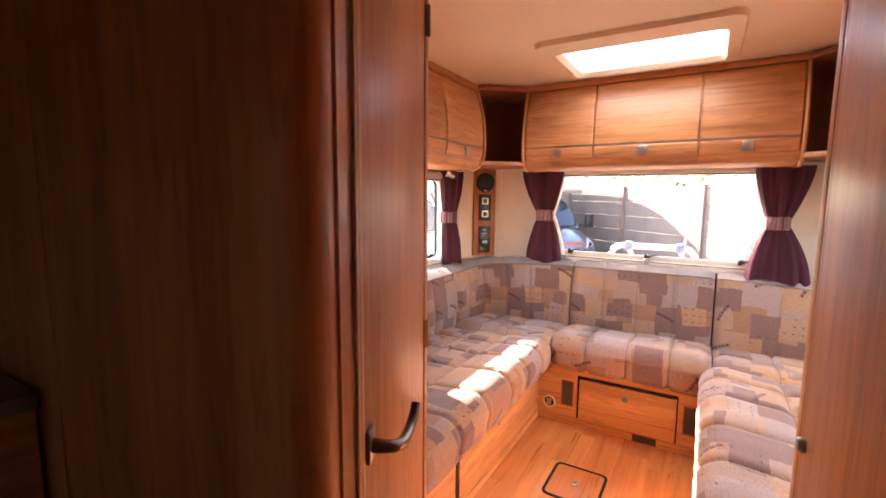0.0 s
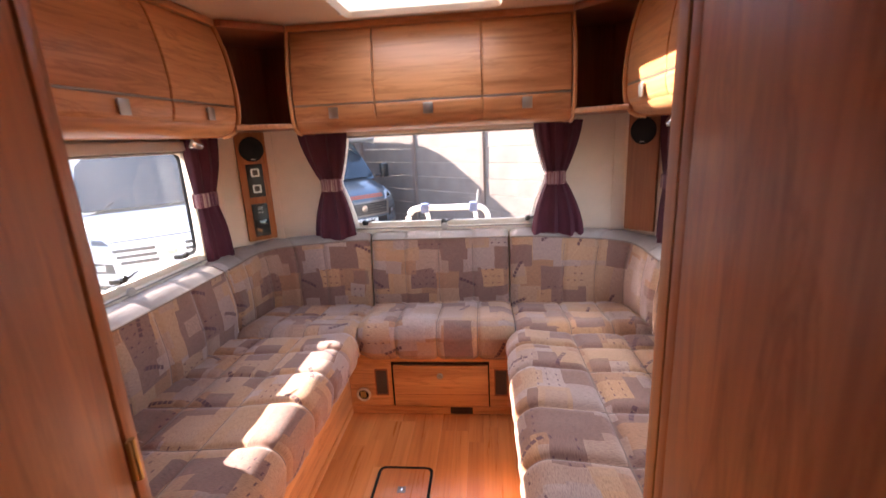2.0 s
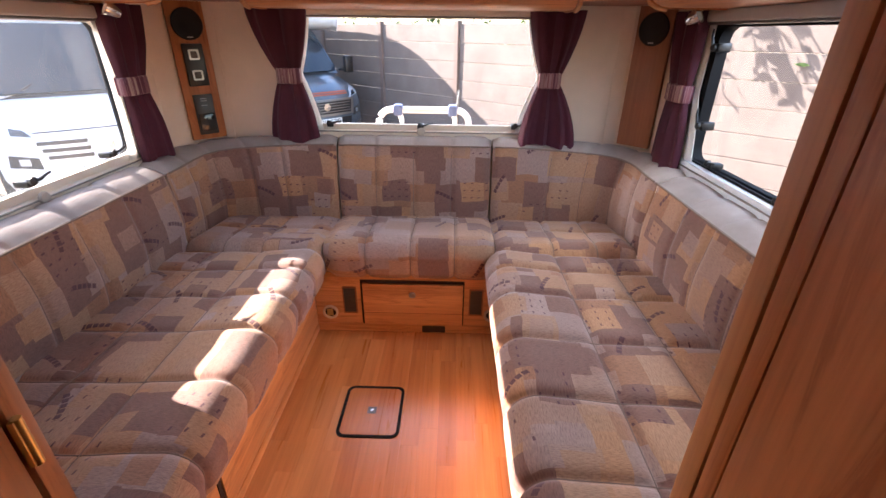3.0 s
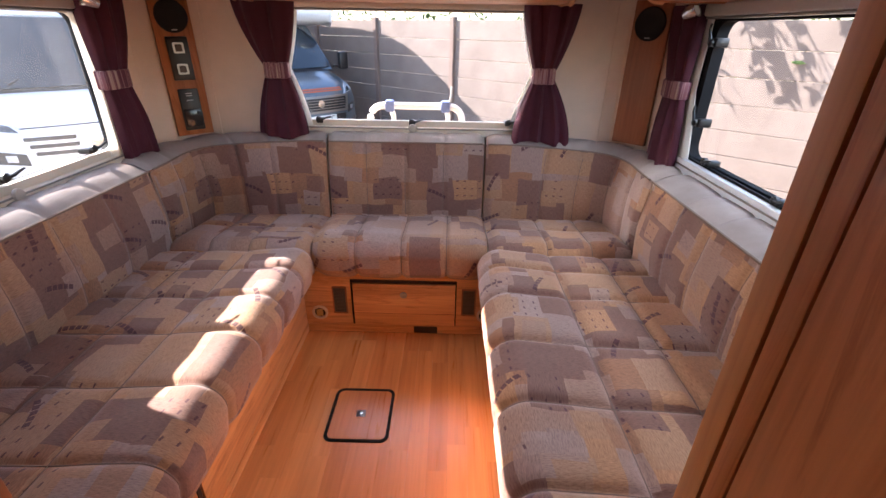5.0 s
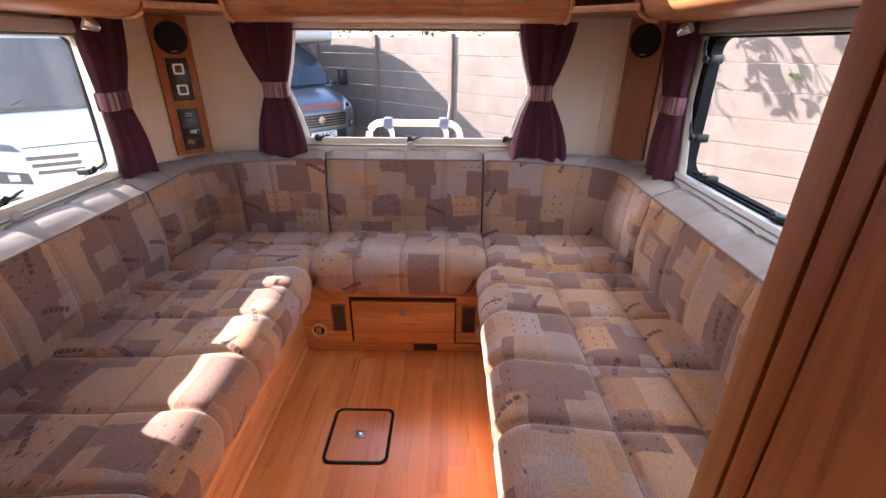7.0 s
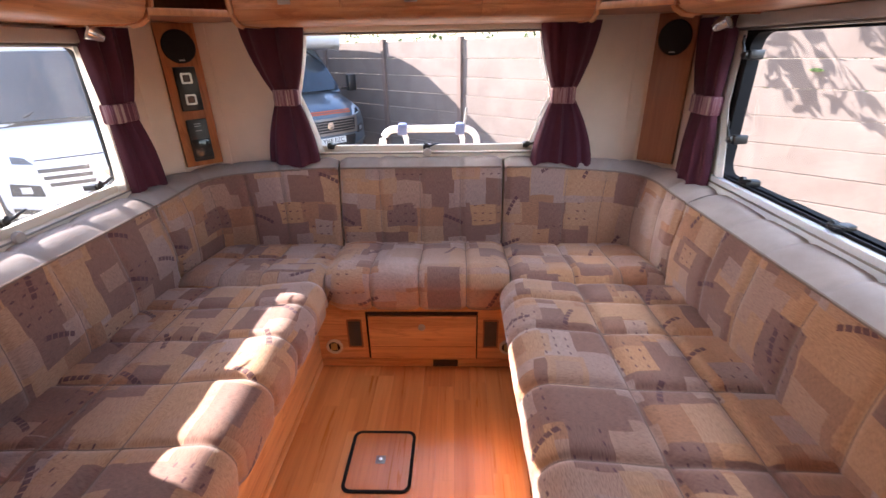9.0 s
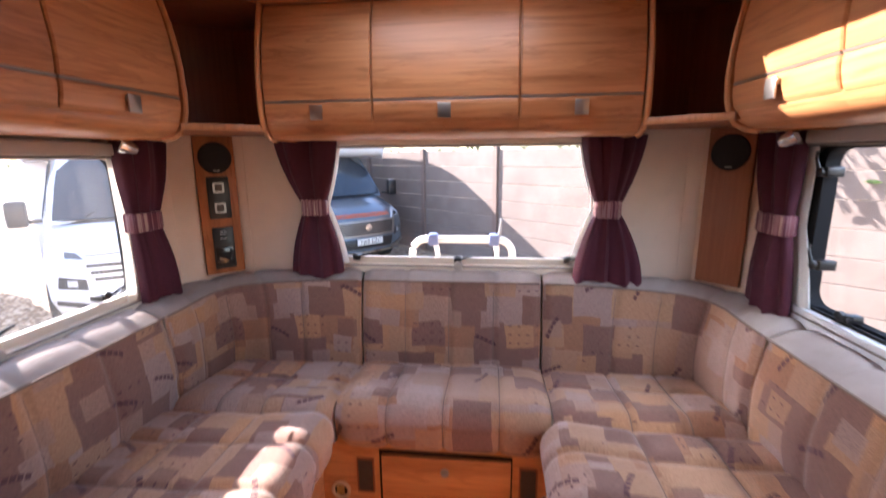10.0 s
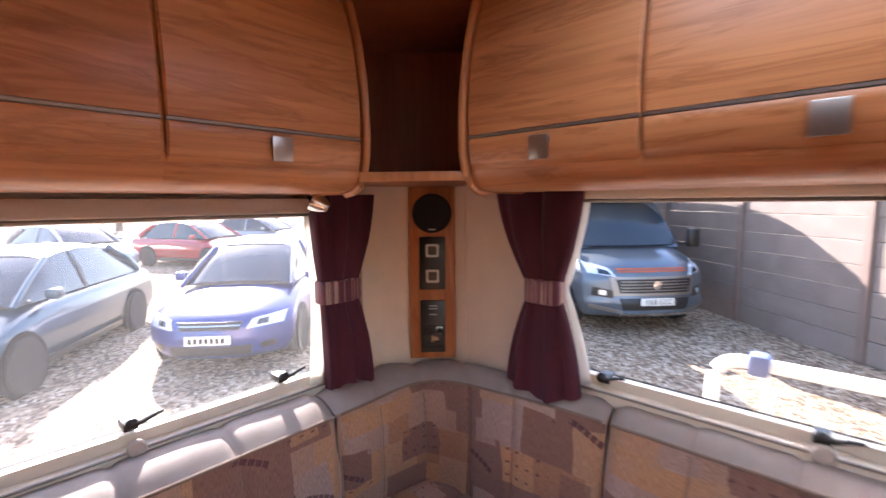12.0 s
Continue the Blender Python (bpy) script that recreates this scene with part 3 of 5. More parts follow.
        lathe(bm, [(0.0, 0.0), (0.02, 0.0), (0.021, 0.006), (0.017, 0.012), (0.0, 0.013)], 18, wall_pose(side, la, z0 - 0.014) @ pose(0.004, 0, 0.033))
        part("blind_catch", bm, grey_cassette, sill, "round grey blind catch")
    return w


def prism_pose(outline, d0, d1, m):
    bm = bmesh.new()
    loft(bm, [[m @ Vector((*p, d0)) for p in outline], [m @ Vector((*p, d1)) for p in outline]])
    return bm


window("window_1", 0, REAR_WIN, cream_plastic, 0.02, 0.02, "wide rear window in a cream plastic frame", [(-0.43, 0.93, False), (0.016, 0.925, False), (0.477, 0.93, False)], 0.055)
window("window_2", -1, LEFT_WIN, cream_plastic, 0.02, 0.02, "side window in a cream frame, glaring daylight outside", [(2.19, 0.9, False), (1.82, 0.9, False)], 0.05)
window("window_3", 1, RIGHT_WIN, pale_alloy, 0.12, 0.03, "side window with thick black seal and black catches", [(2.18, 0.9, False), (1.775, 0.893, False), (2.34, 1.3, True), (2.31, 1.02, True)], 0.088)

# blind cassettes above the windows
for side, a0, a1, z0, z1, mat, lab in ((0, -0.62, 0.62, 1.405, 1.43, cream_plastic, "slim cream blind cassette above the rear window"), (-1, 1.3, 2.42, 1.372, 1.415, grey_cassette, "beige roller blind cassette above the side window"), (1, 0.95, 2.46, 1.385, 1.425, grey_cassette, "grey roller blind cassette above the side window")):
    c = thing("blind_cassette", tuple(clear_of_wall(side, (a0 + a1) / 2, 0, z0)), lab, "window blind")
    m = wall_pose(side, (a0 + a1) / 2, (z0 + z1) / 2)
    bm = bmesh.new()
    box(bm, (-(a1 - a0) / 2, -(z1 - z0) / 2, 0.014), ((a1 - a0) / 2, (z1 - z0) / 2, 0.055), 0.008, m)
    part("housing", bm, mat, c)
    bm = bmesh.new()
    box(bm, (-(a1 - a0) / 2, -(z1 - z0) / 2 - 0.009, 0.02), ((a1 - a0) / 2, -(z1 - z0) / 2 - 0.001, 0.045), 0.003, m)
    part("pull_bar", bm, dull_metal, c)

# rooflight
rl = thing("rooflight", (0, 2.1, ZC), "cream-framed rooflight in the ceiling, bright sky above", "rooflight", kind="structure")
m = Matrix.Translation((0.005, 2.05, ZC)) @ pose(0, 0, 0, 180)
bm = bmesh.new()
outer = rounded(0.76, 0.6, 0.05)
loops = [[m @ Vector((x, y, 0.0)) for x, y in outer], [m @ Vector((x * 0.985, y * 0.98, 0.02)) for x, y in outer]]
cx, cy = 0.0, -0.055
inner1 = [(p[0] + cx, p[1] + cy) for p in rounded(0.65, 0.44, 0.035)]
inner2 = [(p[0] + cx, p[1] + cy) for p in rounded(0.61, 0.395, 0.02)]
loops += [[m @ Vector((x, y, 0.022)) for x, y in inner1], [m @ Vector((x, y, 0.002)) for x, y in inner2], [m @ Vector((x, y, -0.055)) for x, y in inner2], [m @ Vector((x * 1.02, y * 1.02, -0.055)) for x, y in inner2]]
loft(bm, loops, caps=False)
part("frame", bm, ceiling_vinyl, rl)
bm = bmesh.new()
dome = [(p[0] * 1.06, p[1] * 1.06) for p in inner2]
loft(bm, [[m @ Vector((x, y, -0.05)) for x, y in dome], [m @ Vector((x * 0.97, y * 0.97, -0.08)) for x, y in dome], [m @ Vector((x * 0.8, y * 0.8, -0.09)) for x, y in dome]])
p_ = part("dome", bm, acrylic, rl, "clear acrylic dome")
p_.visible_shadow = False
for dx in (-0.33, 0.33):
    bm = bmesh.new()
    lathe(bm, [(0.0, 0.0), (0.01, 0.001), (0.009, 0.004), (0.0, 0.006)], 12, m @ pose(dx, -0.2, 0.022))
    part("screw_cap", bm, cream_plastic, rl)

# round ceiling lamp
lp = thing("ceiling_lamp", (0.14, 1.36, ZC), "round white ceiling lamp, switched off", "lamp")
mm = Matrix.Translation((0.14, 1.36, ZC)) @ pose(0, 0, 0, 180)
bm = bmesh.new()
lathe(bm, [(0.0, 0.0), (0.095, 0.0), (0.098, 0.008), (0.09, 0.014), (0.0, 0.014)], 32, mm)
part("base", bm, chrome, lp)
bm = bmesh.new()
lathe(bm, [(0.0, 0.012), (0.084, 0.012), (0.08, 0.026), (0.055, 0.04), (0.02, 0.046), (0.0, 0.047)], 32, mm)
part("shade", bm, white_plastic, lp, "frosted white shade")
for a in (40, 160, 280):
    bm = bmesh.new()
    box(bm, (0.076, -0.006, 0.008), (0.1, 0.006, 0.024), 0.003, mm @ pose(0, 0, 0, 0, 0, a))
    part("clip", bm, chrome, lp)

# ---- overhead lockers ----
PROFILE = [(0.0, 1.425), (0.25, 1.425), (0.285, 1.43), (0.312, 1.445), (0.327, 1.468), (0.338, 1.51), (0.342, 1.56), (0.339, 1.63), (0.331, 1.7), (0.318, 1.77), (0.298, 1.84), (0.275, 1.9)]


def front_at(z):
    for (d0, z0), (d1, z1) in zip(PROFILE[2:], PROFILE[3:]):
        if z0 <= z <= z1:
            return d0 + (d1 - d0) * (z - z0) / (z1 - z0)
    return PROFILE[-1][0]


def curved_board(m, x0, x1, z0, z1, proud, thick, edge=0.004):
    """A board following the lockers' bowed front; local x along the wall, y up, z into the room."""
    bm = bmesh.new()
    zs = [z0 + (z1 - z0) * i / 8 for i in range(9)]
    line = [(front_at(z) + proud, z) for z in zs]
    back = [(front_at(z) + proud - thick, z) for z in zs[::-1]]
    out = [(d - (edge if k in (0, 8) else 0), z) for k, (d, z) in enumerate(line)] + back
    loops = []
    for x, cut in ((x0, edge), (x0 + edge, 0), (x1 - edge, 0), (x1, edge)):
        loops.append([m @ Vector((x, z, d - (cut if k < 9 else 0))) for k, (d, z) in enumerate(out)])
    loft(bm, loops)
    return bm


def locker(side, a0, a1, board, group):
    """One overhead locker with its flap, from a0 to a1 along the wall."""
    lo, hi = min(a0, a1), max(a0, a1)
    mid, half = (lo + hi) / 2, (hi - lo) / 2
    lk = thing("overhead_locker", tuple(clear_of_wall(side, mid, 0, 1.425)), "bow-fronted wood overhead locker with a square silver catch", "cabinet", group)
    m = wall_pose(side, mid, 0.0)
    bm = bmesh.new()
    prof = [(d - 0.012 if d > 0.26 and z > 1.468 else d, z) for d, z in PROFILE] + [(0.0, 1.9)]
    loft(bm, [[m @ Vector((x, z, d)) for d, z in prof] for x in (-half, half)])
    part("body", bm, board, lk)
    door = part("door", curved_board(m, -half + 0.003, half - 0.003, 1.551, 1.868, 0.004, 0.016), board, lk)
    part("lower_rail", curved_board(m, -half + 0.003, half - 0.003, 1.474, 1.5422, 0.004, 0.016), board, lk)
    part("metal_strip", curved_board(m, -half + 0.003, half - 0.003, 1.5435, 1.5497, 0.001, 0.012, 0.001), dull_metal, lk, "thin aluminium strip")
    bm = bmesh.new()
    d = front_at(1.507) + 0.004
    box(bm, (-0.022, 1.484, d + 0.008), (0.022, 1.533, d + 0.013), 0.002, m)
    box(bm, (-0.02, 1.515, d - 0.002), (0.02, 1.529, d + 0.01), 0.002, m)
    part("catch", bm, satin_metal, lk, "square satin silver catch")
    return lk


def end_panel(side, a, thick):
    """Shaped upright at the end of a row of lockers."""
    m = wall_pose(side, a, 0.0)
    ep = thing("locker_end_panel", tuple(clear_of_wall(side, a, 0, 1.42)), "curved wood end panel of the overhead lockers", "panel", "locker end panels")
    bm = bmesh.new()
    prof = [(0.002, 1.42)] + [(d + 0.008, z - 0.004) for d, z in PROFILE[1:-1]] + [(0.283, 1.9), (0.002, 1.9)]
    loft(bm, [[m @ Vector((x, z, d)) for d, z in prof] for x in (-thick / 2, thick / 2)])
    part("board", bm, wood_z, ep)
    bm = bmesh.new()
    tube(bm, [m @ Vector((0, z, d)) for d, z in prof[1:-1]], thick * 0.55, 8)
    part("edge_strip", bm, wood_edge, ep, "pale rounded edge strip")
    return ep


for a0, a1 in ((-0.632, -0.247), (-0.247, 0.247), (0.247, 0.638)):
    locker(0, a0, a1, wood_x, "rear overhead lockers")
for a0, a1 in ((2.25, 1.84), (1.84, 1.37), (1.37, 0.9)):
    locker(-1, a0, a1, wood_y, "left overhead lockers")
for a0, a1 in ((2.265, 1.865), (1.865, 1.395), (1.395, 0.95)):
    locker(1, a0, a1, wood_y, "right overhead lockers")
for side, a in ((0, -0.641), (0, 0.647), (-1, 2.259), (1, 2.274)):
    end_panel(side, a, 0.016)
# cornice strips where lockers meet the ceiling
for side, a0, a1, mat in ((0, -0.64, 0.645, wood_x), (-1, 0.9, 2.26, wood_y), (1, 0.95, 2.275, wood_y)):
    m = wall_pose(side, (a0 + a1) / 2, 0)
    bm = bmesh.new()
    h = (a1 - a0) / 2
    box(bm, (-h, 1.872, 0.27), (h, 1.903, 0.302), 0.006, m)
    solid("cornice", bm, mat, "brown wood cornice between lockers and ceiling", "trim", "structure")

# open corner shelves between the rows of lockers
for side in (-1, 1):
    cs = thing("corner_shelf", (side * 0.95, 2.5, 1.44), "empty dark-lined open corner shelf between overhead lockers", "shelf", "corner shelves")
    front = [(side * 0.84, 2.25), (side * 0.645, 2.415)]
    outline = [(side * 1.165, 2.25), *front, (side * 0.645, 2.735), (side * 0.9, 2.735), (side * 1.165, 2.5)]
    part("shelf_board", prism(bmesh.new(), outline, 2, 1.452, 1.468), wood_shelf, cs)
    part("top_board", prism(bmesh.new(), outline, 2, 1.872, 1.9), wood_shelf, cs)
    for z, nm in ((1.45, "front_lip"), (1.868, "top_lip")):
        bm = bmesh.new()
        d = Vector((front[1][0] - front[0][0], front[1][1] - front[0][1], 0)).normalized()
        nrm = Vector((-side * 0.645, -0.764, 0))
        p0, p1 = Vector((*front[0], z)), Vector((*front[1], z))
        loft(bm, [[p + nrm * a + Vector((0, 0, b)) for a, b in ((-0.004, 0), (0.01, 0), (0.012, 0.004), (0.012, 0.018), (0.01, 0.022), (-0.004, 0.022))] for p in (p0, p1)])
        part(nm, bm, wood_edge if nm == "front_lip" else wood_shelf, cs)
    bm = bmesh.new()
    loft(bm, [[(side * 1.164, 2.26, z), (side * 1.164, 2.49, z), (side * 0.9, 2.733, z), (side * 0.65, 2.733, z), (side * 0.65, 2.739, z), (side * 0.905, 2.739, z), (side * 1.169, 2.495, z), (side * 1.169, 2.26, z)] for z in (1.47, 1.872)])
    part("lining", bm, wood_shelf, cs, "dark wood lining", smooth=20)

# ---- corner panels with loudspeakers, switches and sockets ----
def corner_pose(side, z):
    ex = Vector((1, -side, 0)).normalized()
    ez = ex.cross(Vector((0, 0, 1)))
    p = Vector((-1.02, 2.68, z) if side < 0 else (1.042, 2.658, z)) + ez * 0.002
    return Matrix(((ex[0], 0, ez[0], p[0]), (ex[1], 0, ez[1], p[1]), (0, 1, 0, p[2]), (0, 0, 0, 1)))


def corner_panel(side):
    cp = thing("speaker_panel", (side * 1.02, 2.68, 0.86), "upright wood corner panel with a black loudspeaker" + (", switches and sockets" if side < 0 else ""), "panel")
    m = corner_pose(side, 0)
    bm = bmesh.new()
    box(bm, (-0.078, 0.86, -0.01), (0.078, 1.452, 0.012), 0.003, m)
    # Right board takes the darker shelf wood to paint in that corner's shade.
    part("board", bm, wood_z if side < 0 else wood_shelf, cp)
    bm = bmesh.new()
    lathe(bm, [(0.0, 0.01), (0.064, 0.01), (0.066, 0.016), (0.062, 0.021), (0.056, 0.018), (0.03, 0.024), (0.0, 0.026)], 36, m @ pose(0, 1.362, 0))
    sp = part("loudspeaker", bm, speaker_mesh, cp, "round black loudspeaker")
    bm = bmesh.new()
    box(bm, (-0.012, 1.306, 0.021), (0.012, 1.311, 0.024), 0.001, m)
    part("badge", bm, satin_metal, sp)
    return cp, m


cp, m = corner_panel(-1)
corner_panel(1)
bm = bmesh.new()
box(bm, (-0.044, 1.103, 0.01), (0.044, 1.283, 0.019), 0.004, m)
sw = part("switch_plate", bm, black_plastic, cp, "black plate with two silver-edged switches")
for z in (1.237, 1.15):
    bm = bmesh.new()
    ring(bm, rounded(0.044, 0.044, 0.006), rounded(0.03, 0.03, 0.005), 0.018, 0.024, m @ pose(0, z, 0))
    part("bezel", bm, satin_metal, sw, "silver bezel")
    bm = bmesh.new()
    box(bm, (-0.014, z - 0.014, 0.018), (0.014, z + 0.014, 0.0225), 0.003, m)
    part("rocker", bm, plain("brown_rocker", (0.06, 0.035, 0.025), 0.4), sw)
bm = bmesh.new()
box(bm, (-0.043, 0.882, 0.01), (0.043, 1.066, 0.018), 0.004, m)
sk = part("socket_plate", bm, black_plastic, cp, "black plate with a socket and aerial points")
bm = bmesh.new()
box(bm, (-0.036, 0.9, 0.017), (0.036, 0.978, 0.022), 0.003, m)
fp = part("socket_face", bm, plain("gloss_black_socket", (0.03, 0.028, 0.026), 0.12), sk)
for dx, dz, w_, h_ in ((0, 0.955, 0.007, 0.012), (-0.014, 0.922, 0.011, 0.006), (0.014, 0.922, 0.011, 0.006), (0.024, 0.96, 0.012, 0.016)):
    bm = bmesh.new()
    box(bm, (dx - w_ / 2, dz - h_ / 2, 0.0215), (dx + w_ / 2, dz + h_ / 2, 0.0235), 0.0008, m)
    part("pin_slot", bm, black_rubber, fp)
for z in (1.045, 1.035, 1.015):
    bm = bmesh.new()
    box(bm, (-0.014, z, 0.0175), (0.014, z + 0.003, 0.0188), 0.0005, m)
    part("marking", bm, plain("grey_marking", (0.4, 0.4, 0.4), 0.6), sk)

# swivel reading lamps under the lockers
for side, y in ((-1, 2.27), (1, 2.36)):
    rp = thing("reading_lamp", (side * 1.07, y, 1.425), "small chrome swivel reading lamp under the lockers", "lamp", "reading lamps")
    bm = bmesh.new()
    lathe(bm, [(0.0, 0), (0.02, 0), (0.02, -0.006), (0.007, -0.01), (0.006, -0.02), (0.0, -0.02)], 18, Matrix.Translation((side * 1.06, y, 1.425)))
    part("stem", bm, chrome, rp)
    hm = Matrix.Translation((side * 1.055, y, 1.398)) @ pose(0, 0, 0, 62, 0, 40 * side)
    bm = bmesh.new()
    lathe(bm, [(0.0, -0.03), (0.014, -0.028), (0.022, -0.012), (0.027, 0.012), (0.028, 0.02), (0.024, 0.02), (0.0, 0.014)], 22, hm)
    hd = part("head", bm, chrome, rp)
    bm = bmesh.new()
    lathe(bm, [(0.0, 0.012), (0.0235, 0.0165), (0.0235, 0.019), (0.0, 0.021)], 20, hm)
    part("lens", bm, white_plastic, hd, "frosted lens")


# ---- curtains ----
def curtain(side, top, tie, bottom, ztop, ztie, zbot, depth, label, lining=1, folds=3.4, lift=0.0, reach=0.016):
    """A gathered curtain drawn in by a tieback; spans are along the wall."""
    mid = (tie[0] + tie[1]) / 2
    ct = thing("curtain", tuple(clear_of_wall(side, mid, depth, zbot)), label, "curtain", "plum curtains")
    m = wall_pose(side, 0, 0)
    rows_, lin = [], []
    kz, kt = 46, 72
    seed = random.random() * 20
    for i in range(kz + 1):
        f = i / kz
        z = ztop + (zbot - ztop) * f
        if z > ztie:
            g = (ztop - z) / (ztop - ztie)
            e = 0.25 * g + 0.75 * g ** 1.7 if g < 1 else 1
            lo, hi = top[0] + (tie[0] - top[0]) * e, top[1] + (tie[1] - top[1]) * e
        else:
            g = (ztie - z) / (ztie - zbot)
            e = 1 - (1 - g) ** 1.7
            lo, hi = tie[0] + (bottom[0] - tie[0]) * e, tie[1] + (bottom[1] - tie[1]) * e
        c, hw = (lo + hi) / 2, (hi - lo) / 2
        thick = 0.022 + 0.012 * min(1, abs(z - ztie) / 0.15)
        loop = []
        for k in range(kt):
            t = 2 * math.pi * k / kt
            cx_, sy_ = math.cos(t), math.sin(t)
            sx_ = math.copysign(abs(cx_) ** 0.75, cx_)
            wave = 0.35 * math.sin(folds * 2.2 * sx_ + seed + 1.3 * f) + 0.22 * math.sin(folds * 4.1 * sx_ + 2 * seed)
            dep = math.copysign(abs(sy_) ** 0.7, sy_) * thick * (1 + wave * (0.55 + 0.45 * abs(z - ztie) / 0.25))
            drop = 0.012 * math.sin(3 * sx_ + seed) * (f ** 6)
            loop.append(m @ Vector((flip(side, c + hw * sx_), z + drop + lift * sx_ * f * f, depth + dep)))
        rows_.append(loop)
    bm = bmesh.new()
    loft(bm, rows_)
    part("cloth", bm, curtain_cloth, ct, "plum woven cloth", smooth=60)
    # pale lining on the window side
    bm = bmesh.new()
    loops = []
    for i in range(kz + 1):
        f = i / kz
        z = ztop + (zbot + 0.012 - ztop) * f
        line = rows_[i]
        inv = m.inverted()
        ps = [inv @ p for p in line]
        x0, x1 = min(p.x for p in ps), max(p.x for p in ps)
        span = x1 - x0
        edge = lining
        a = x1 - 0.5 * span if edge > 0 else x0 - reach * (0.15 + 0.85 * f * f)
        b = x1 + reach * (0.15 + 0.85 * f * f) if edge > 0 else x0 + 0.5 * span
        d0 = depth - 0.03
        n_ = 14
        fr = [(a + (b - a) * k / n_, d0 + 0.006 * math.sin(k * 1.3 + seed + f)) for k in range(n_ + 1)]
        loops.append([m @ Vector((x, z, d)) for x, d in fr] + [m @ Vector((x, z, d - 0.004)) for x, d in fr[::-1]])
    loft(bm, loops)
    part("lining", bm, lining_cloth, ct, "off-white lining", smooth=60)
    # tieback
    bm = bmesh.new()
    c, hw = mid, (tie[1] - tie[0]) / 2 + 0.006
    loops = []
    for dz, grow in ((-0.034, 0.0), (-0.03, 0.004), (0.03, 0.004), (0.034, 0.0)):
        loops.append([m @ Vector((flip(side, c + (hw + grow) * math.copysign(abs(math.cos(t)) ** 0.6, math.cos(t))), ztie + dz, depth + (0.031 + grow) * math.copysign(abs(math.sin(t)) ** 0.6, math.sin(t)))) for t in (2 * math.pi * k / 40 for k in range(40))])
    loft(bm, loops)
    part("tieback", bm, tie_cloth, ct, "striped mauve tieback", smooth=60)
    return ct


def flip(side, a):
    """Distance along a wall as that wall's local x."""
    m = wall_pose(side, 0, 0)
    return (m.inverted() @ (Vector((a, 0, 0)) if side == 0 else Vector((0, a, 0)))).x


curtain(0, (-0.745, -0.475), (-0.632, -0.54), (-0.705, -0.475), 1.432, 1.153, 0.862, 0.06, "plum curtain tied back beside the rear window", 1)
curtain(0, (0.5, 0.745), (0.572, 0.655), (0.49, 0.765), 1.432, 1.147, 0.85, 0.06, "full plum curtain tied back beside the rear window", -1, 4.6)
curtain(-1, (2.275, 2.505), (2.3, 2.425), (2.312, 2.485), 1.425, 1.135, 0.835, 0.055, "plum curtain tied back at the glaring side window", -1, reach=0.045)
curtain(1, (2.385, 2.6), (2.4, 2.54), (2.35, 2.555), 1.425, 1.125, 0.81, 0.055, "plum curtain with pale lining at the dark-framed window", 1, 4, reach=0.05)

# ---- seating ----
def seat_profile(back, front, top, low, lip=0.05, n=150):
    """Pairs of depth and height from the back edge over the top and down the rounded front."""
    pts = [(back, top - 0.05), (back + math.copysign(0.02, front - back), top - 0.01)]
    s = 1 if front > back else -1
    r = 0.078
    pts.append((front - s * 0.3, top))
    pts.append((front - s * r, top + 0.02))
    for i in range(1, 9):
        a = radians(90 - 90 * i / 8 * 0.93)
        pts.append((front - s * r + s * r * math.cos(a), top - r + r * math.sin(a) + 0.02))
    pts.append((front - s * 0.012, low + 0.03))
    pts.append((front - s * 0.04, low))
    return resample([Vector((a, b, 0)) for a, b in pts], n)[0]


def seat_cushion(along, back, front, u0, u1, top, low, rows, cols, label, parent_at, swell=0.008):
    """along: the axis (0 or 1) that the cushion runs along; back and front lie on the other one."""
    th = thing("seat_cushion", parent_at, label, "cushion", "seat cushions")
    prof = seat_profile(back, front, top, low)
    k = max(24, int((u1 - u0) / 0.005))
    pts = []
    for i in range(k + 1):
        u = u0 + (u1 - u0) * i / k
        pts.append([Vector((p.x, u, p.y)) if along == 1 else Vector((u, p.x, p.y)) for p in prof])
    marks = [abs(c - back) for c in cols] + [0.0]
    bm, lines = quilt(pts, [r - u0 for r in rows], marks, swell, u1 - u0, (0, 0, 1), 0.021)
    cover = part("cover", bm, fabric, th, smooth=75)
    stitching(cover, lines)
    # filling behind the cover down to the base
    lo, hi = sorted((back, front - math.copysign(0.07, front - back)))
    bm = boxes(((lo, u0 + 0.02, low), (hi, u1 - 0.02, top - 0.03)) if along == 1 else ((u0 + 0.02, lo, low), (u1 - 0.02, hi, top - 0.03)), bevel=0.01)
    part("filling", bm, piping_cloth, th)
    return th


Z_SEAT, Z_LOW = 0.488, 0.335
seat_cushion(1, -1.02, -0.365, 0.9, 2.205, Z_SEAT, Z_LOW, [2.02, 1.825, 1.62, 1.395, 1.165], [-0.82, -0.615], "long quilted patchwork seat cushion with sunlit edge", (-0.7, 1.5, Z_LOW), 0.0085)
seat_cushion(1, 1.02, 0.335, 0.95, 2.225, Z_SEAT, Z_LOW, [2.06, 1.87, 1.61, 1.365, 1.13], [0.82, 0.6], "long quilted patchwork seat cushion, mauve-grey in shade", (0.7, 1.5, Z_LOW), 0.0135)
seat_cushion(0, 2.7, 2.225, -0.385, 0.37, Z_SEAT + 0.012, Z_LOW, [-0.2, 0.0, 0.195], [2.56], "quilted patchwork seat cushion below the rear window", (0, 2.5, Z_LOW))
seat_cushion(0, 2.72, 2.2, -0.99, -0.392, Z_SEAT - 0.005, Z_LOW, [-0.82, -0.65], [2.42], "patchwork corner seat cushion beside the switch panel", (-0.7, 2.45, Z_LOW))
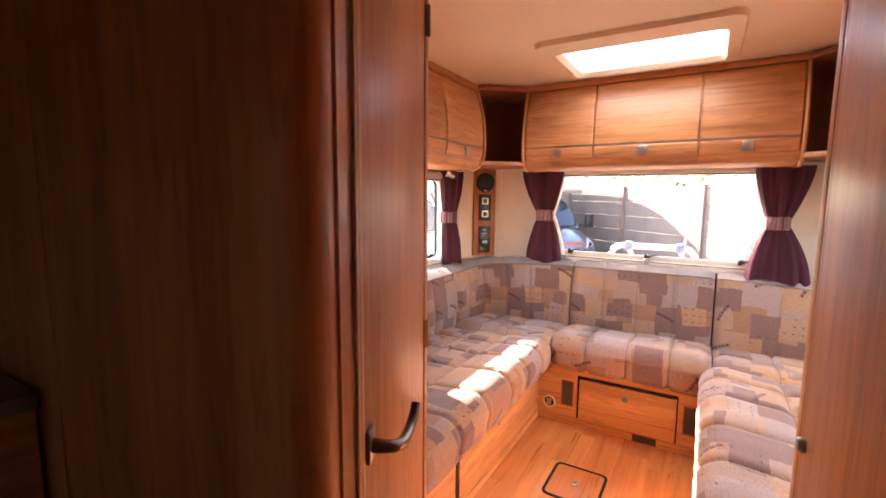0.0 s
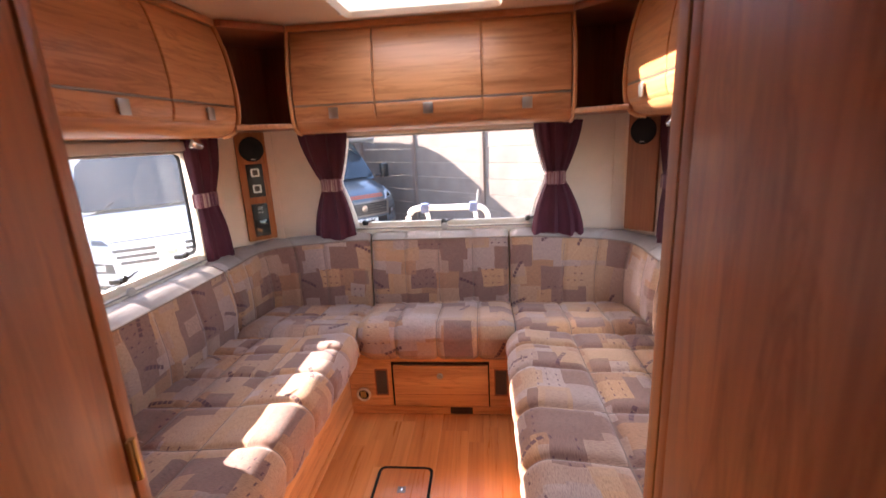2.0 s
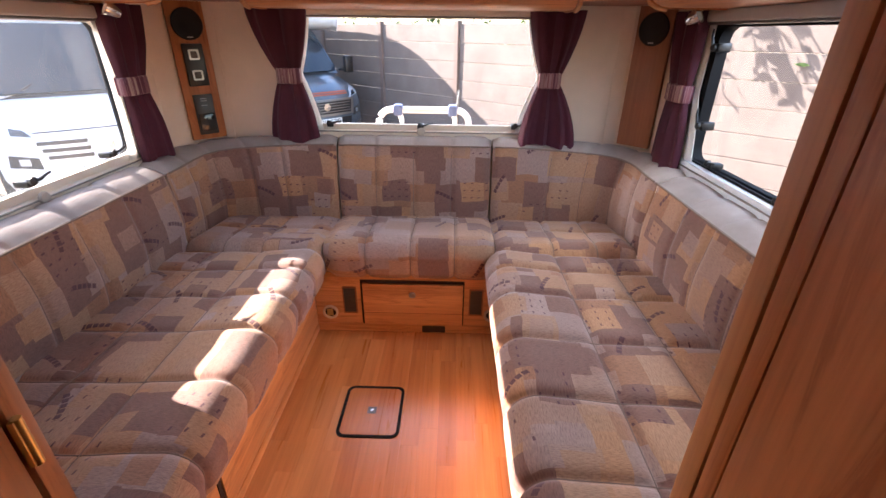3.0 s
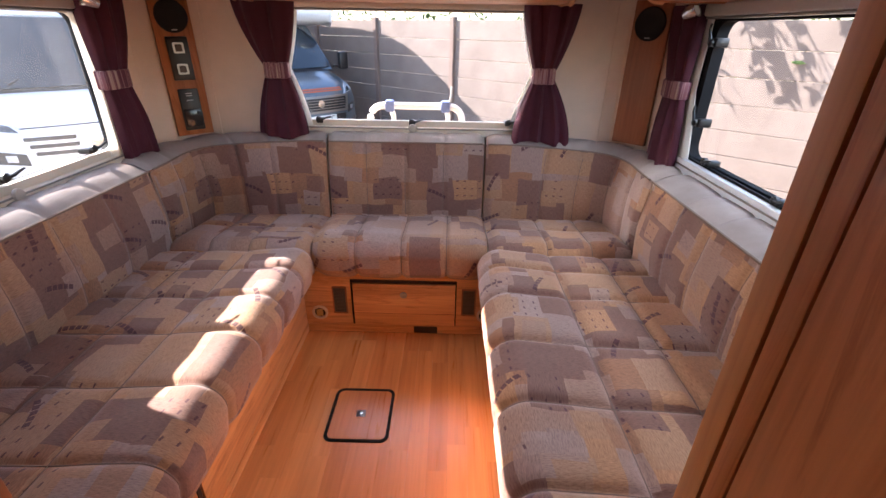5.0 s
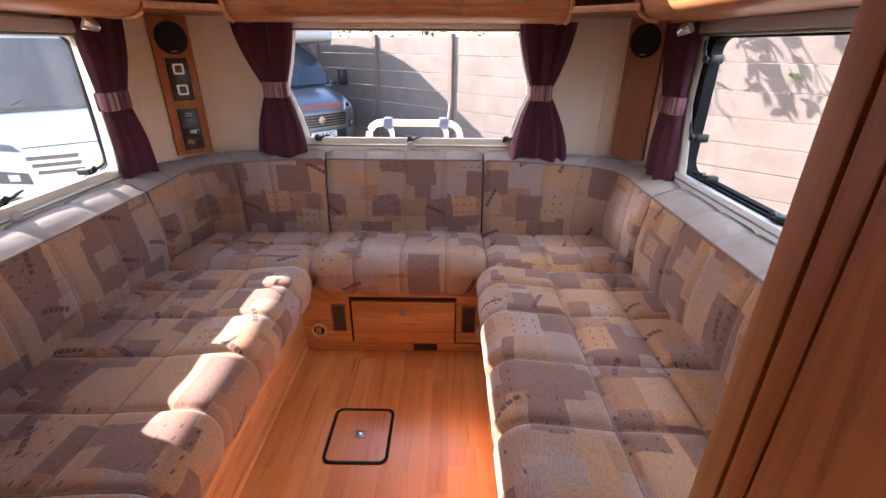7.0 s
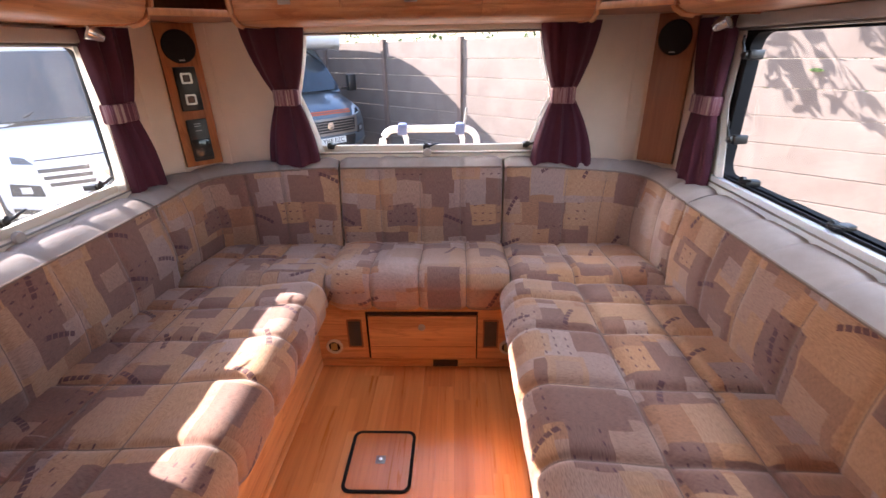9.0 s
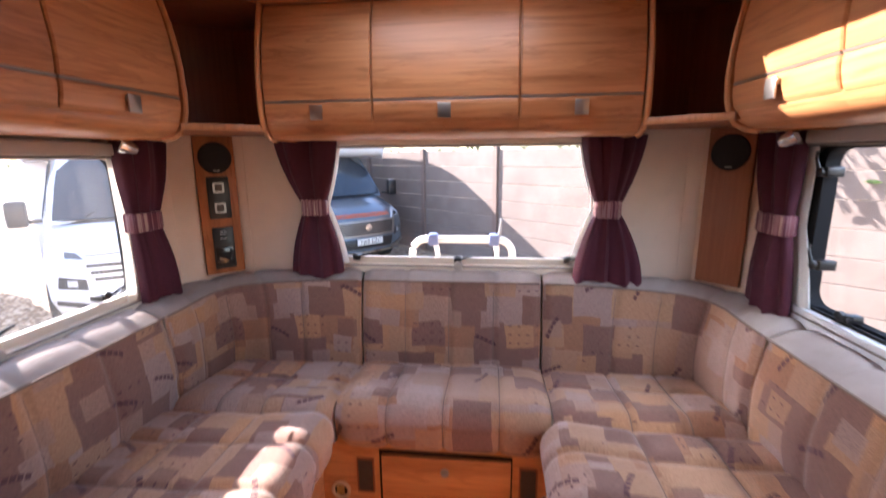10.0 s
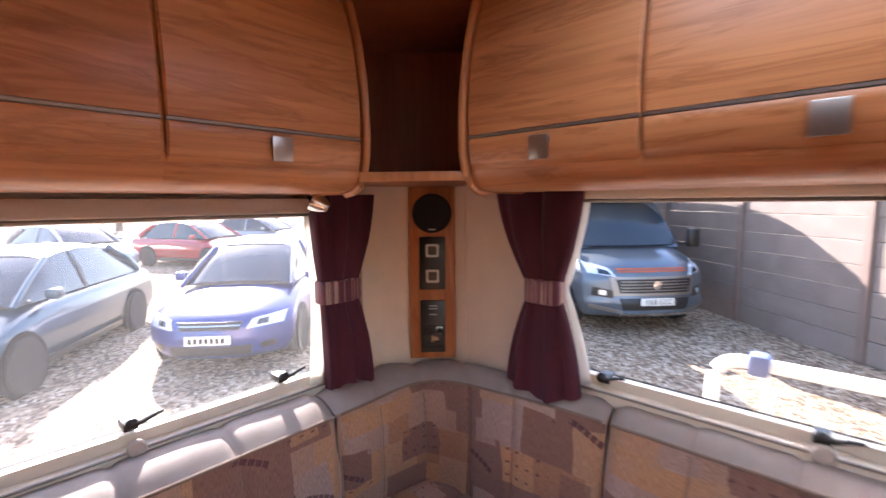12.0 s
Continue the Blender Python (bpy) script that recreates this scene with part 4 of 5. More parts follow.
seat_cushion(0, 2.72, 2.22, 0.378, 0.99, Z_SEAT - 0.005, Z_LOW, [0.63, 0.82], [2.44], "patchwork corner seat cushion below the plain panel", (0.7, 2.45, Z_LOW))


def back_cushion(bottom, top, wall, radii, seams, label, at, out, heights):
    """An upholstered backrest between plan lines of its foot, its upper front edge and the wall behind it."""
    th = thing("back_cushion", at, label, "cushion", "back cushions")
    k = 0
    runs = []
    for line, r in zip((bottom, top, wall), radii):
        raw = rounded_path([Vector((*p, 0)) for p in line], r) if len(line) > 2 else [Vector((*p, 0)) for p in line]
        runs.append(raw)
    length = resample(runs[1], 2)[1]
    k = max(24, int(length / 0.008))
    b, t, w = (resample(r, k + 1)[0] for r in runs)
    faces, ledge, edge = [], [], []
    for i in range(k + 1):
        p0, p1, p2 = b[i], t[i], w[i]
        inn = (p1 - p2).normalized()
        side_z, rear_z = heights
        g = i / k
        zt = side_z + (rear_z - side_z) * g * g * (3 - 2 * g)
        line = []
        for j in range(25):
            f = j / 24
            belly = 0.018 * math.sin(math.pi * min(1, f * 1.05))
            p = p0.lerp(p1, f ** 0.9) + inn * belly
            line.append(Vector((p.x, p.y, 0.455 + (zt - 0.455) * f)))
        faces.append(line)
        edge.append(Vector((p1.x, p1.y, zt + 0.002)) + inn * 0.002)
        run = []
        for j in range(13):
            f = j / 12
            p = p1.lerp(p2, f)
            run.append(Vector((p.x, p.y, zt + 0.001 + 0.034 * math.sin(math.pi * 0.5 * f) + 0.008 * math.sin(math.pi * f))))
        ledge.append(run)
    bm, lines = quilt(faces, seams, [], 0.0055, length, out, 0.022, 0.02)
    stitching(part("front_panel", bm, fabric, th, smooth=75), lines, 0.0017)
    bm, lines = quilt(ledge, seams, [], 0.003, length, (0, 0, 1), 0.02, 0.02)
    part("top_panel", bm, ledge_cloth, th, "pale plain cloth top", smooth=75)
    part("piping", tube(bmesh.new(), edge[1:-1], 0.0045, 8), piping_cloth, th, "brown piping")
    return th


SB, ST, SW = 0.995, 1.012, 1.142
RB, RT, RW = 2.605, 2.652, 2.728
CUT = 2.272
SIDE_Z, REAR_Z = 0.795, 0.842
back_cushion([(-SB, 0.9), (-SB, CUT)], [(-ST, 0.9), (-ST, CUT)], [(-SW, 0.9), (-SW, CUT)], (0, 0, 0), [0.19, 0.42, 0.645, 0.87, 1.1], "long patchwork back cushion below the side window", (-1.0, 1.5, 0.46), (1, 0, 0), (SIDE_Z, SIDE_Z))
back_cushion([(SB, 0.95), (SB, CUT)], [(ST, 0.95), (ST, CUT)], [(SW, 0.95), (SW, CUT)], (0, 0, 0), [0.2, 0.42, 0.64, 0.86, 1.05], "long patchwork back cushion below the dark-framed window", (1.0, 1.5, 0.46), (-1, 0, 0), (SIDE_Z, SIDE_Z))
back_cushion([(-0.385, RB), (0.365, RB)], [(-0.385, RT), (0.365, RT)], [(-0.385, RW), (0.365, RW)], (0, 0, 0), [0.185, 0.375, 0.56], "straight patchwork back cushion below the rear window", (0, 2.68, 0.46), (0, -1, 0), (REAR_Z, REAR_Z))
for s in (-1, 1):
    x_in = -0.393 if s < 0 else 0.373
    back_cushion([(s * SB, CUT + 0.008), (s * SB, RB), (x_in, RB)], [(s * ST, CUT + 0.008), (s * (ST - 0.005), RT - 0.01), (x_in, RT)],
                 [(s * SW, CUT + 0.008), (s * 1.13, 2.56), (s * 0.97, 2.715), (x_in, RW)], (0.2, 0.36, 0.05), [0.15, 0.31, 0.47, 0.64], "curved patchwork corner back cushion", (s * 0.8, 2.5, 0.46), (-s, -1, 0), (SIDE_Z, REAR_Z))

# wooden bases under the seats
base = thing("bench", (0, 2.32, 0), "wood bench base with drawer, vents and warm-air outlets", "bench")
part("panel", boxes(((-0.47, 2.305, 0.0), (0.41, 2.325, 0.36))), lit_bench_x, base)
part("top_rail", boxes(((-0.47, 2.296, 0.305), (0.41, 2.304, 0.336)), bevel=0.002), lit_bench_x, base)
part("plinth_strip", boxes(((-0.47, 2.296, 0.0), (0.41, 2.304, 0.043)), bevel=0.002), lit_bench_x, base)
drawer = part("drawer_front", boxes(((-0.236, 2.288, 0.05), (0.24, 2.304, 0.277)), bevel=0.003), lit_bench_x, base)
part("gap", boxes(((-0.247, 2.3005, 0.046), (0.246, 2.3045, 0.291))), gap_dark, base)
part("drawer_groove", boxes(((-0.236, 2.2868, 0.117), (0.24, 2.2882, 0.1195))), wood_shelf, drawer)
bm = bmesh.new()
lathe(bm, [(0.0, 0.0), (0.016, 0.0), (0.0165, 0.004), (0.013, 0.007), (0.011, 0.004), (0.0, 0.004)], 22, Matrix.Translation((0.0, 2.288, 0.222)) @ pose(0, 0, 0, 90))
part("push_knob", bm, satin_metal, drawer, "round satin push knob")
for x0, x1 in ((-0.335, -0.268), (0.27, 0.337)):
    v_ = part("vent", ring(bmesh.new(), rounded(x1 - x0, 0.146, 0.004), rounded(x1 - x0 - 0.012, 0.134, 0.003), 0, 0.006, Matrix.Translation(((x0 + x1) / 2, 2.304, 0.178)) @ pose(0, 0, 0, 90)), wood_shelf, base, "slatted brown air vent")
    part("backing", boxes(((x0 + 0.005, 2.3015, 0.11), (x1 - 0.005, 2.304, 0.246))), gap_dark, v_)
    for k in range(17):
        z = 0.113 + k * 0.0079
        bm = boxes(((x0 + 0.006, 2.2985, z), (x1 - 0.006, 2.3015, z + 0.0042)))
        part("slat", bm, vent_grey, v_)
for x in (-0.402, 0.382):
    m = Matrix.Translation((x, 2.304, 0.107)) @ pose(0, 0, 0, 90)
    bm = bmesh.new()
    lathe(bm, [(0.026, 0.0), (0.037, 0.0), (0.038, 0.007), (0.033, 0.012), (0.027, 0.009), (0.026, 0.0)], 28, m)
    o_ = part("air_outlet", bm, cream_ring, base, "round cream warm-air outlet")
    bm = bmesh.new()
    lathe(bm, [(0.0, 0.001), (0.0265, 0.001), (0.0265, 0.002), (0.0, 0.002)], 24, m)
    part("throat", bm, gap_dark, o_)
    bm = bmesh.new()
    box(bm, (-0.017, -0.02, 0.002), (0.012, 0.018, 0.006), 0.003, m @ pose(0, 0, 0, 0, 12, 0))
    part("flap", bm, brass, o_)
part("floor_slot", boxes(((0.045, 2.2945, 0.004), (0.158, 2.2975, 0.041))), gap_dark, base, "dark slot at floor level")


def side_base(x, inward, y0, y1, label):
    sb = thing("bench", (x, (y0 + y1) / 2, 0), label, "bench")
    part("panel", boxes(((x, y0, 0.0), (x - inward * 0.018, y1, 0.36))), lit_bench_y, sb)
    part("plinth_strip", boxes(((x, y0, 0.0), (x + inward * 0.005, y1, 0.042)), bevel=0.0015), lit_bench_y, sb)
    part("top_rail", boxes(((x, y0, 0.31), (x + inward * 0.006, y1, 0.338)), bevel=0.002), lit_bench_y, sb)
    return sb


sb = side_base(-0.47, 1, 0.9, 2.304, "wood side bench base with round push knob")
dr = part("door", boxes(((-0.468, 1.335, 0.055), (-0.461, 2.28, 0.3)), bevel=0.002), lit_bench_y, sb)
part("gap", boxes(((-0.4695, 1.318, 0.0), (-0.466, 1.333, 0.33))), gap_dark, sb, "dark upright joint")
bm = bmesh.new()
lathe(bm, [(0.0, 0.0), (0.015, 0.0), (0.0155, 0.004), (0.012, 0.007), (0.01, 0.004), (0.0, 0.004)], 22, Matrix.Translation((-0.461, 1.713, 0.229)) @ pose(0, 0, 0, 0, 90, 0))
part("push_knob", bm, satin_metal, dr, "round satin push knob")
side_base(0.405, -1, 0.95, 2.304, "wood side bench base in the shade")

# floor hatch
fh = thing("floor_hatch", (-0.118, 1.78, 0.0), "square floor hatch with black rubber edging and metal lock", "hatch")
mh = Matrix.Translation((-0.118, 1.782, 0.001))
part("edging", ring(bmesh.new(), rounded(0.236, 0.262, 0.032), rounded(0.212, 0.238, 0.022), 0.0, 0.0035, mh), black_rubber, fh, "black rubber edging")
bm = bmesh.new()
loft(bm, [[mh @ Vector((*p, d)) for p in rounded(0.211, 0.237, 0.0215)] for d in (0.0, 0.0025)])
part("lid", bm, laminate, fh)
bm = bmesh.new()
box(bm, (-0.017, -0.017, 0.0025), (0.017, 0.017, 0.005), 0.0015, mh)
lk_ = part("lock_plate", bm, dull_metal, fh, "square metal lock plate")
bm = bmesh.new()
lathe(bm, [(0.0, 0.005), (0.007, 0.005), (0.0065, 0.0075), (0.0, 0.008)], 14, mh)
part("lock", bm, chrome, lk_)

# ---- washroom corner, door and wardrobe beside the walkway ----
HINGE, NEAR, ROUND = Vector((-0.312, 0.845)), Vector((-0.08, 0.327)), Vector((-0.028, 0.202))
dirn = (NEAR - HINGE).normalized()
nrm2 = Vector((-dirn.y, dirn.x))
if nrm2.x < 0:
    nrm2 = -nrm2


def slant(a, d, z):
    """A point a metres from the hinge towards the door's free edge, d metres out into the walkway."""
    p = HINGE + dirn * a + nrm2 * d
    return Vector((p.x, p.y, z))


def slant_box(a0, a1, d0, d1, z0, z1, bevel=0.0):
    m = Matrix(((dirn.x, nrm2.x, 0, HINGE.x), (dirn.y, nrm2.y, 0, HINGE.y), (0, 0, 1, 0), (0, 0, 0, 1)))
    bm = bmesh.new()
    box(bm, (a0, d0, z0), (a1, d1, z1), bevel, m)
    return bm


WIDE = (NEAR - HINGE).length
wd = thing("door_1", (HINGE.x, HINGE.y, 0), "closed dark wood washroom door with a bent metal lever handle", "door", kind="structure")
leaf = part("door_leaf", slant_box(0.004, WIDE - 0.006, -0.03, 0.0, 0.03, 1.87, 0.004), wood_z, wd)
part("edge_strip", slant_box(WIDE - 0.022, WIDE - 0.008, 0.0005, 0.005, 0.03, 1.87, 0.002), wood_edge, leaf)
for z in (0.91, 1.69, 0.2):
    bm = slant_box(-0.012, 0.004, 0.001, 0.008, z - 0.035, z + 0.035, 0.002)
    tube(bm, [slant(-0.004, 0.008, z - 0.036), slant(-0.004, 0.008, z + 0.036)], 0.0055, 10)
    part("hinge", bm, brass if z < 1 else dark_bronze, wd, "narrow metal hinge")
bm = slant_box(WIDE - 0.062, WIDE - 0.034, 0.0, 0.009, 0.88, 0.932, 0.004)
hb = part("handle", bm, satin_metal, wd, "bent dull metal lever handle")
bm = bmesh.new()
path = [(WIDE - 0.048, 0.006, 0.905), (WIDE - 0.048, 0.028, 0.905), (WIDE - 0.056, 0.039, 0.901), (WIDE - 0.085, 0.045, 0.891), (WIDE - 0.12, 0.046, 0.885), (WIDE - 0.148, 0.047, 0.888), (WIDE - 0.164, 0.049, 0.899), (WIDE - 0.174, 0.05, 0.913)]
tube(bm, [slant(*p) for p in path], [0.011, 0.01, 0.0095, 0.009, 0.009, 0.0088, 0.0085, 0.008], 14)
part("lever", bm, dark_bronze, hb)

wr = thing("wall_washroom", (-0.6, 0.5, 0), "dark wood washroom partition with rounded corner post", "partition", kind="structure")
part("hinge_post", slant_box(-0.045, -0.002, -0.03, 0.003, 0.0, ZC - 0.002, 0.004), wood_z, wr)
part("door_stop", slant_box(-0.004, WIDE + 0.004, -0.05, -0.034, 0.0, ZC - 0.002), gap_dark, wr)
part("head_rail", slant_box(-0.002, WIDE + 0.01, -0.03, 0.003, 1.875, ZC - 0.002), wood_z, wr)
# rounded corner post between door and galley side
bm = bmesh.new()
pa = HINGE + dirn * (WIDE + 0.004)
cpts = [pa + nrm2 * 0.003, pa + dirn * 0.06 + nrm2 * 0.003]
for i in range(9):
    t = i / 8
    p = (ROUND - dirn * 0.07 + nrm2 * 0.003) * (1 - t) ** 2 + (ROUND + Vector((0.012, 0.0))) * 2 * t * (1 - t) + Vector((-0.12, 0.186)) * t ** 2
    cpts.append(p)
cpts += [Vector((-0.62, 0.186)), Vector((-0.62, 0.22)), Vector((-0.14, 0.22)), pa - nrm2 * 0.03]
loft(bm, [[(p.x, p.y, z) for p in cpts] for z in (0.0, ZC - 0.002)])
part("corner_post", bm, wood_z, wr, smooth=30)
part("post_bead", slant_box(WIDE + 0.006, WIDE + 0.018, 0.0045, 0.009, 0.0, ZC - 0.002, 0.002), wood_edge, wr)
part("rear_panel", boxes(((XL, 0.86, 0.0), (-0.345, 0.885, ZC - 0.002))), wood_z, wr)
part("front_panel", boxes(((XL, 0.19, 0.0), (-0.64, 0.215, ZC - 0.002))), wood_z, wr)

wb = thing("wardrobe", (0.8, 0.45, 0), "tall dark wood wardrobe with a small push knob", "wardrobe")
part("side_panel", boxes(((0.497, -0.4, 0.0), (0.515, 0.89, ZC - 0.002))), wood_z, wb)
part("rear_panel", boxes(((0.515, 0.868, 0.0), (XR, 0.888, ZC - 0.002))), wood_z, wb)
part("corner_trim", boxes(((0.473, 0.86, 0.0), (0.5145, 0.893, ZC - 0.002)), bevel=0.004), wood_edge, wb)
part("stile", boxes(((0.474, 0.831, 0.0), (0.497, 0.8565, ZC - 0.002)), bevel=0.002), wood_z, wb)
wdoor = part("door", boxes(((0.472, 0.412, 0.06), (0.4965, 0.827, 1.86)), bevel=0.0025), wood_z, wb)
part("door", boxes(((0.472, -0.04, 0.06), (0.4965, 0.405, 1.86)), bevel=0.003), wood_z, wb)
bm = bmesh.new()
lathe(bm, [(0.0, 0.0), (0.013, 0.0), (0.0135, 0.005), (0.01, 0.011), (0.0, 0.013)], 20, Matrix.Translation((0.472, 0.806, 0.862)) @ pose(0, 0, 0, 0, -90, 0))
part("push_knob", bm, satin_metal, wdoor, "small satin push knob")
part("front_panel", boxes(((0.515, -0.4, 0.0), (XR, -0.382, ZC - 0.002))), wood_z, wb)

# galley end beyond the washroom corner, in the dark
gl = thing("galley_unit", (-0.9, -0.2, 0), "dim wood galley unit with black oven front", "cabinet")
part("body", boxes(((XL, -1.2, 0.0), (-0.72, 0.18, 0.88))), wood_y, gl)
part("worktop", boxes(((XL, -1.2, 0.885), (-0.7, 0.18, 0.915)), bevel=0.004), plain("grey_worktop", (0.2, 0.18, 0.16), 0.4), gl)
part("tall_unit", boxes(((XL, -0.35, 1.42), (-0.82, 0.18, ZC - 0.002))), wood_y, gl)
part("oven_front", boxes(((-1.1, 0.1, 1.1), (-0.86, 0.178, 1.33)), bevel=0.008), black_plastic, gl, "black oven front")
part("splashback", boxes(((XL + 0.004, -1.2, 0.915), (XL + 0.012, 0.18, 1.42))), cream_plastic, gl)

# ---- laminate strips, laid along the vehicle ----
rng = random.Random(7)
strip_w = 0.068
strip_meshes = {}
x, col_i = -0.468, 0
while x < 0.404:
    w_ = min(strip_w, 0.404 - x)
    y = -0.6 - rng.uniform(0, 0.4)
    while y < 2.296:
        ln = rng.choice((0.32, 0.4, 0.46, 0.54))
        y0, y1 = max(y, -0.6), min(y + ln, 2.296)
        if y1 - y0 > 0.02:
            bm = boxes(((x + 0.00012, y0 + 0.00012, -0.004), (x + w_ - 0.00012, y1 - 0.00012, 0.0)))
            ob = new("floor_strip", mesh_of("floor_strip", bm, laminate))
            ob.parent = floor
        y += ln
    x += strip_w
solid("floor_front", boxes(((-0.72, YF, -0.004), (0.497, -0.6, 0.0))), laminate, "laminate floor at the front of the walkway", "floor", "structure")

# ---- outside: yard, fence, hedge, vehicles ----
bm = bmesh.new()
box(bm, (-3000, -3000, GROUND - 0.5), (3000, 3000, GROUND))
solid("ground", bm, gravel, "sunlit sandy gravel yard", "ground", "structure")
# lower outer skin of the motorhome
sk_ = thing("vehicle_skin", (0, 0, -0.2), "white outer skirt and roof of the motorhome", "vehicle body", kind="structure")
part("underbody", boxes(((XL - 0.03, YF, -0.35), (XR + 0.03, YR + 0.03, -0.102))), white_paint, sk_)

# bicycle rack on the rear wall
br = thing("bicycle_rack", (0.01, 3.0, 0.6), "white tubular bicycle rack with blue clamps on the rear wall", "bicycle rack")
bm = bmesh.new()
arc_l = [(-0.235 - 0.0 + 0.07 * (1 - math.cos(radians(a))), 3.03, 0.885 + 0.07 * math.sin(radians(a))) for a in range(0, 91, 15)]
arc_r = [(0.262 - 0.07 * (1 - math.cos(radians(a))), 3.03, 0.885 + 0.07 * math.sin(radians(a))) for a in range(90, -1, -15)]
tube(bm, [(-0.235, 2.96, 0.45), (-0.235, 3.0, 0.7), *arc_l, *arc_r, (0.262, 3.0, 0.7), (0.262, 2.96, 0.45)], 0.0185, 14)
part("hoop", bm, white_plastic, br)
for x in (-0.125, 0.175):
    bm = bmesh.new()
    tube(bm, [(x, 3.03, 0.945), (x + 0.012, 3.06, 0.9), (x + 0.015, 3.1, 0.8), (x + 0.015, 3.1, 0.5)], 0.014, 12)
    part("arm", bm, white_plastic, br)
    bm = bmesh.new()
    box(bm, (x - 0.028, 3.0, 0.925), (x + 0.022, 3.06, 0.985), 0.012)
    part("clamp", bm, plain("blue_grey_clamp", (0.14, 0.18, 0.33), 0.5), br, "blue-grey plastic clamp")
bm = bmesh.new()
tube(bm, [(0.19, 3.02, 0.95), (0.2, 3.02, 1.0), (0.206, 3.02, 1.06)], [0.008, 0.007, 0.006], 8)
part("lever", bm, plain("grey_lever", (0.3, 0.3, 0.3), 0.5), br)
part("bracket", boxes(((-0.25, 2.79, 0.43), (0.28, 2.97, 0.47)), bevel=0.008), dull_metal, br)

# concrete panel fence: posts with seven boards between each pair
F0, FD = Vector((0.5, 8.85, 0)), Vector((-0.76, 0.65, 0)).normalized()
FN = Vector((FD.y, -FD.x, 0))
if FN.x > 0:
    FN = -FN
BAY, BOARD = 2.02, 0.305
fence = thing("fence", tuple(F0 + Vector((0, 0, GROUND))), "painted concrete board fence with slotted posts", "fence")
bm0 = bmesh.new()
box(bm0, (-(BAY - 0.1) / 2, -0.02, 0.0), ((BAY - 0.1) / 2, 0.02, BOARD - 0.006), 0.006, None, 1)
board_mesh = mesh_of("board", bm0, fence_concrete)
bm0 = bmesh.new()
box(bm0, (-0.05, -0.055, 0.0), (0.05, 0.055, 7 * BOARD + 0.04), 0.01, None, 1)
post_mesh = mesh_of("post", bm0, post_concrete)
ang = math.degrees(math.atan2(FD.y, FD.x))
rng = random.Random(3)
FENCE_SHIFT = 0.36
for i in range(-6, 8):
    c = F0 + FD * (BAY * i + FENCE_SHIFT)
    ob = new("post", post_mesh)
    ob.parent = fence
    ob.matrix_parent_inverse = Matrix.Translation(-fence.location)
    ob.matrix_basis = pose(c.x, c.y, GROUND, 0, 0, ang)
    for k in range(7):
        c2 = c + FD * (BAY / 2) - FN * (0.012 + rng.uniform(-0.004, 0.004))
        ob = new("board", board_mesh)
        ob.parent = fence
        ob.matrix_parent_inverse = Matrix.Translation(-fence.location)
        ob.matrix_basis = pose(c2.x, c2.y, GROUND + BOARD * k, rng.uniform(-0.6, 0.6), 0, ang)


def leaf_cloud(bm, centre, spread, count, size, rng):
    for _ in range(count):
        p = Vector(centre) + Vector((rng.gauss(0, spread[0]), rng.gauss(0, spread[1]), rng.gauss(0, spread[2])))
        one_leaf(bm, p, Euler((rng.uniform(-1, 1), rng.uniform(-1, 1), rng.uniform(0, 6.3))).to_matrix(), size * rng.uniform(0.6, 1.3))


def one_leaf(bm, p, rot, s):
    pts = [(0, 0, 0), (0.35, 0.16, 0.02), (0.7, 0.13, 0.0), (1, 0, -0.05), (0.7, -0.13, 0.0), (0.35, -0.16, 0.02)]
    vs = [bm.verts.new(p + rot @ (Vector(q) * s)) for q in pts]
    bm.faces.new(vs[:4])
    bm.faces.new((vs[0], vs[3], vs[4], vs[5]))


# hedge behind the fence
rng = random.Random(11)
bm = bmesh.new()
for i in range(60):
    c = F0 + FD * (-9 + i * 0.38) - FN * 0.75
    for kz in range(3):
        leaf_cloud(bm, (c.x, c.y, 0.9 + 0.42 * kz + rng.uniform(-0.1, 0.14)), (0.22, 0.22, 0.16), 42, 0.13, rng)
solid("hedge", bm, leaf_green, "green leafy hedge behind the fence", "hedge", "stuff", smooth=None)

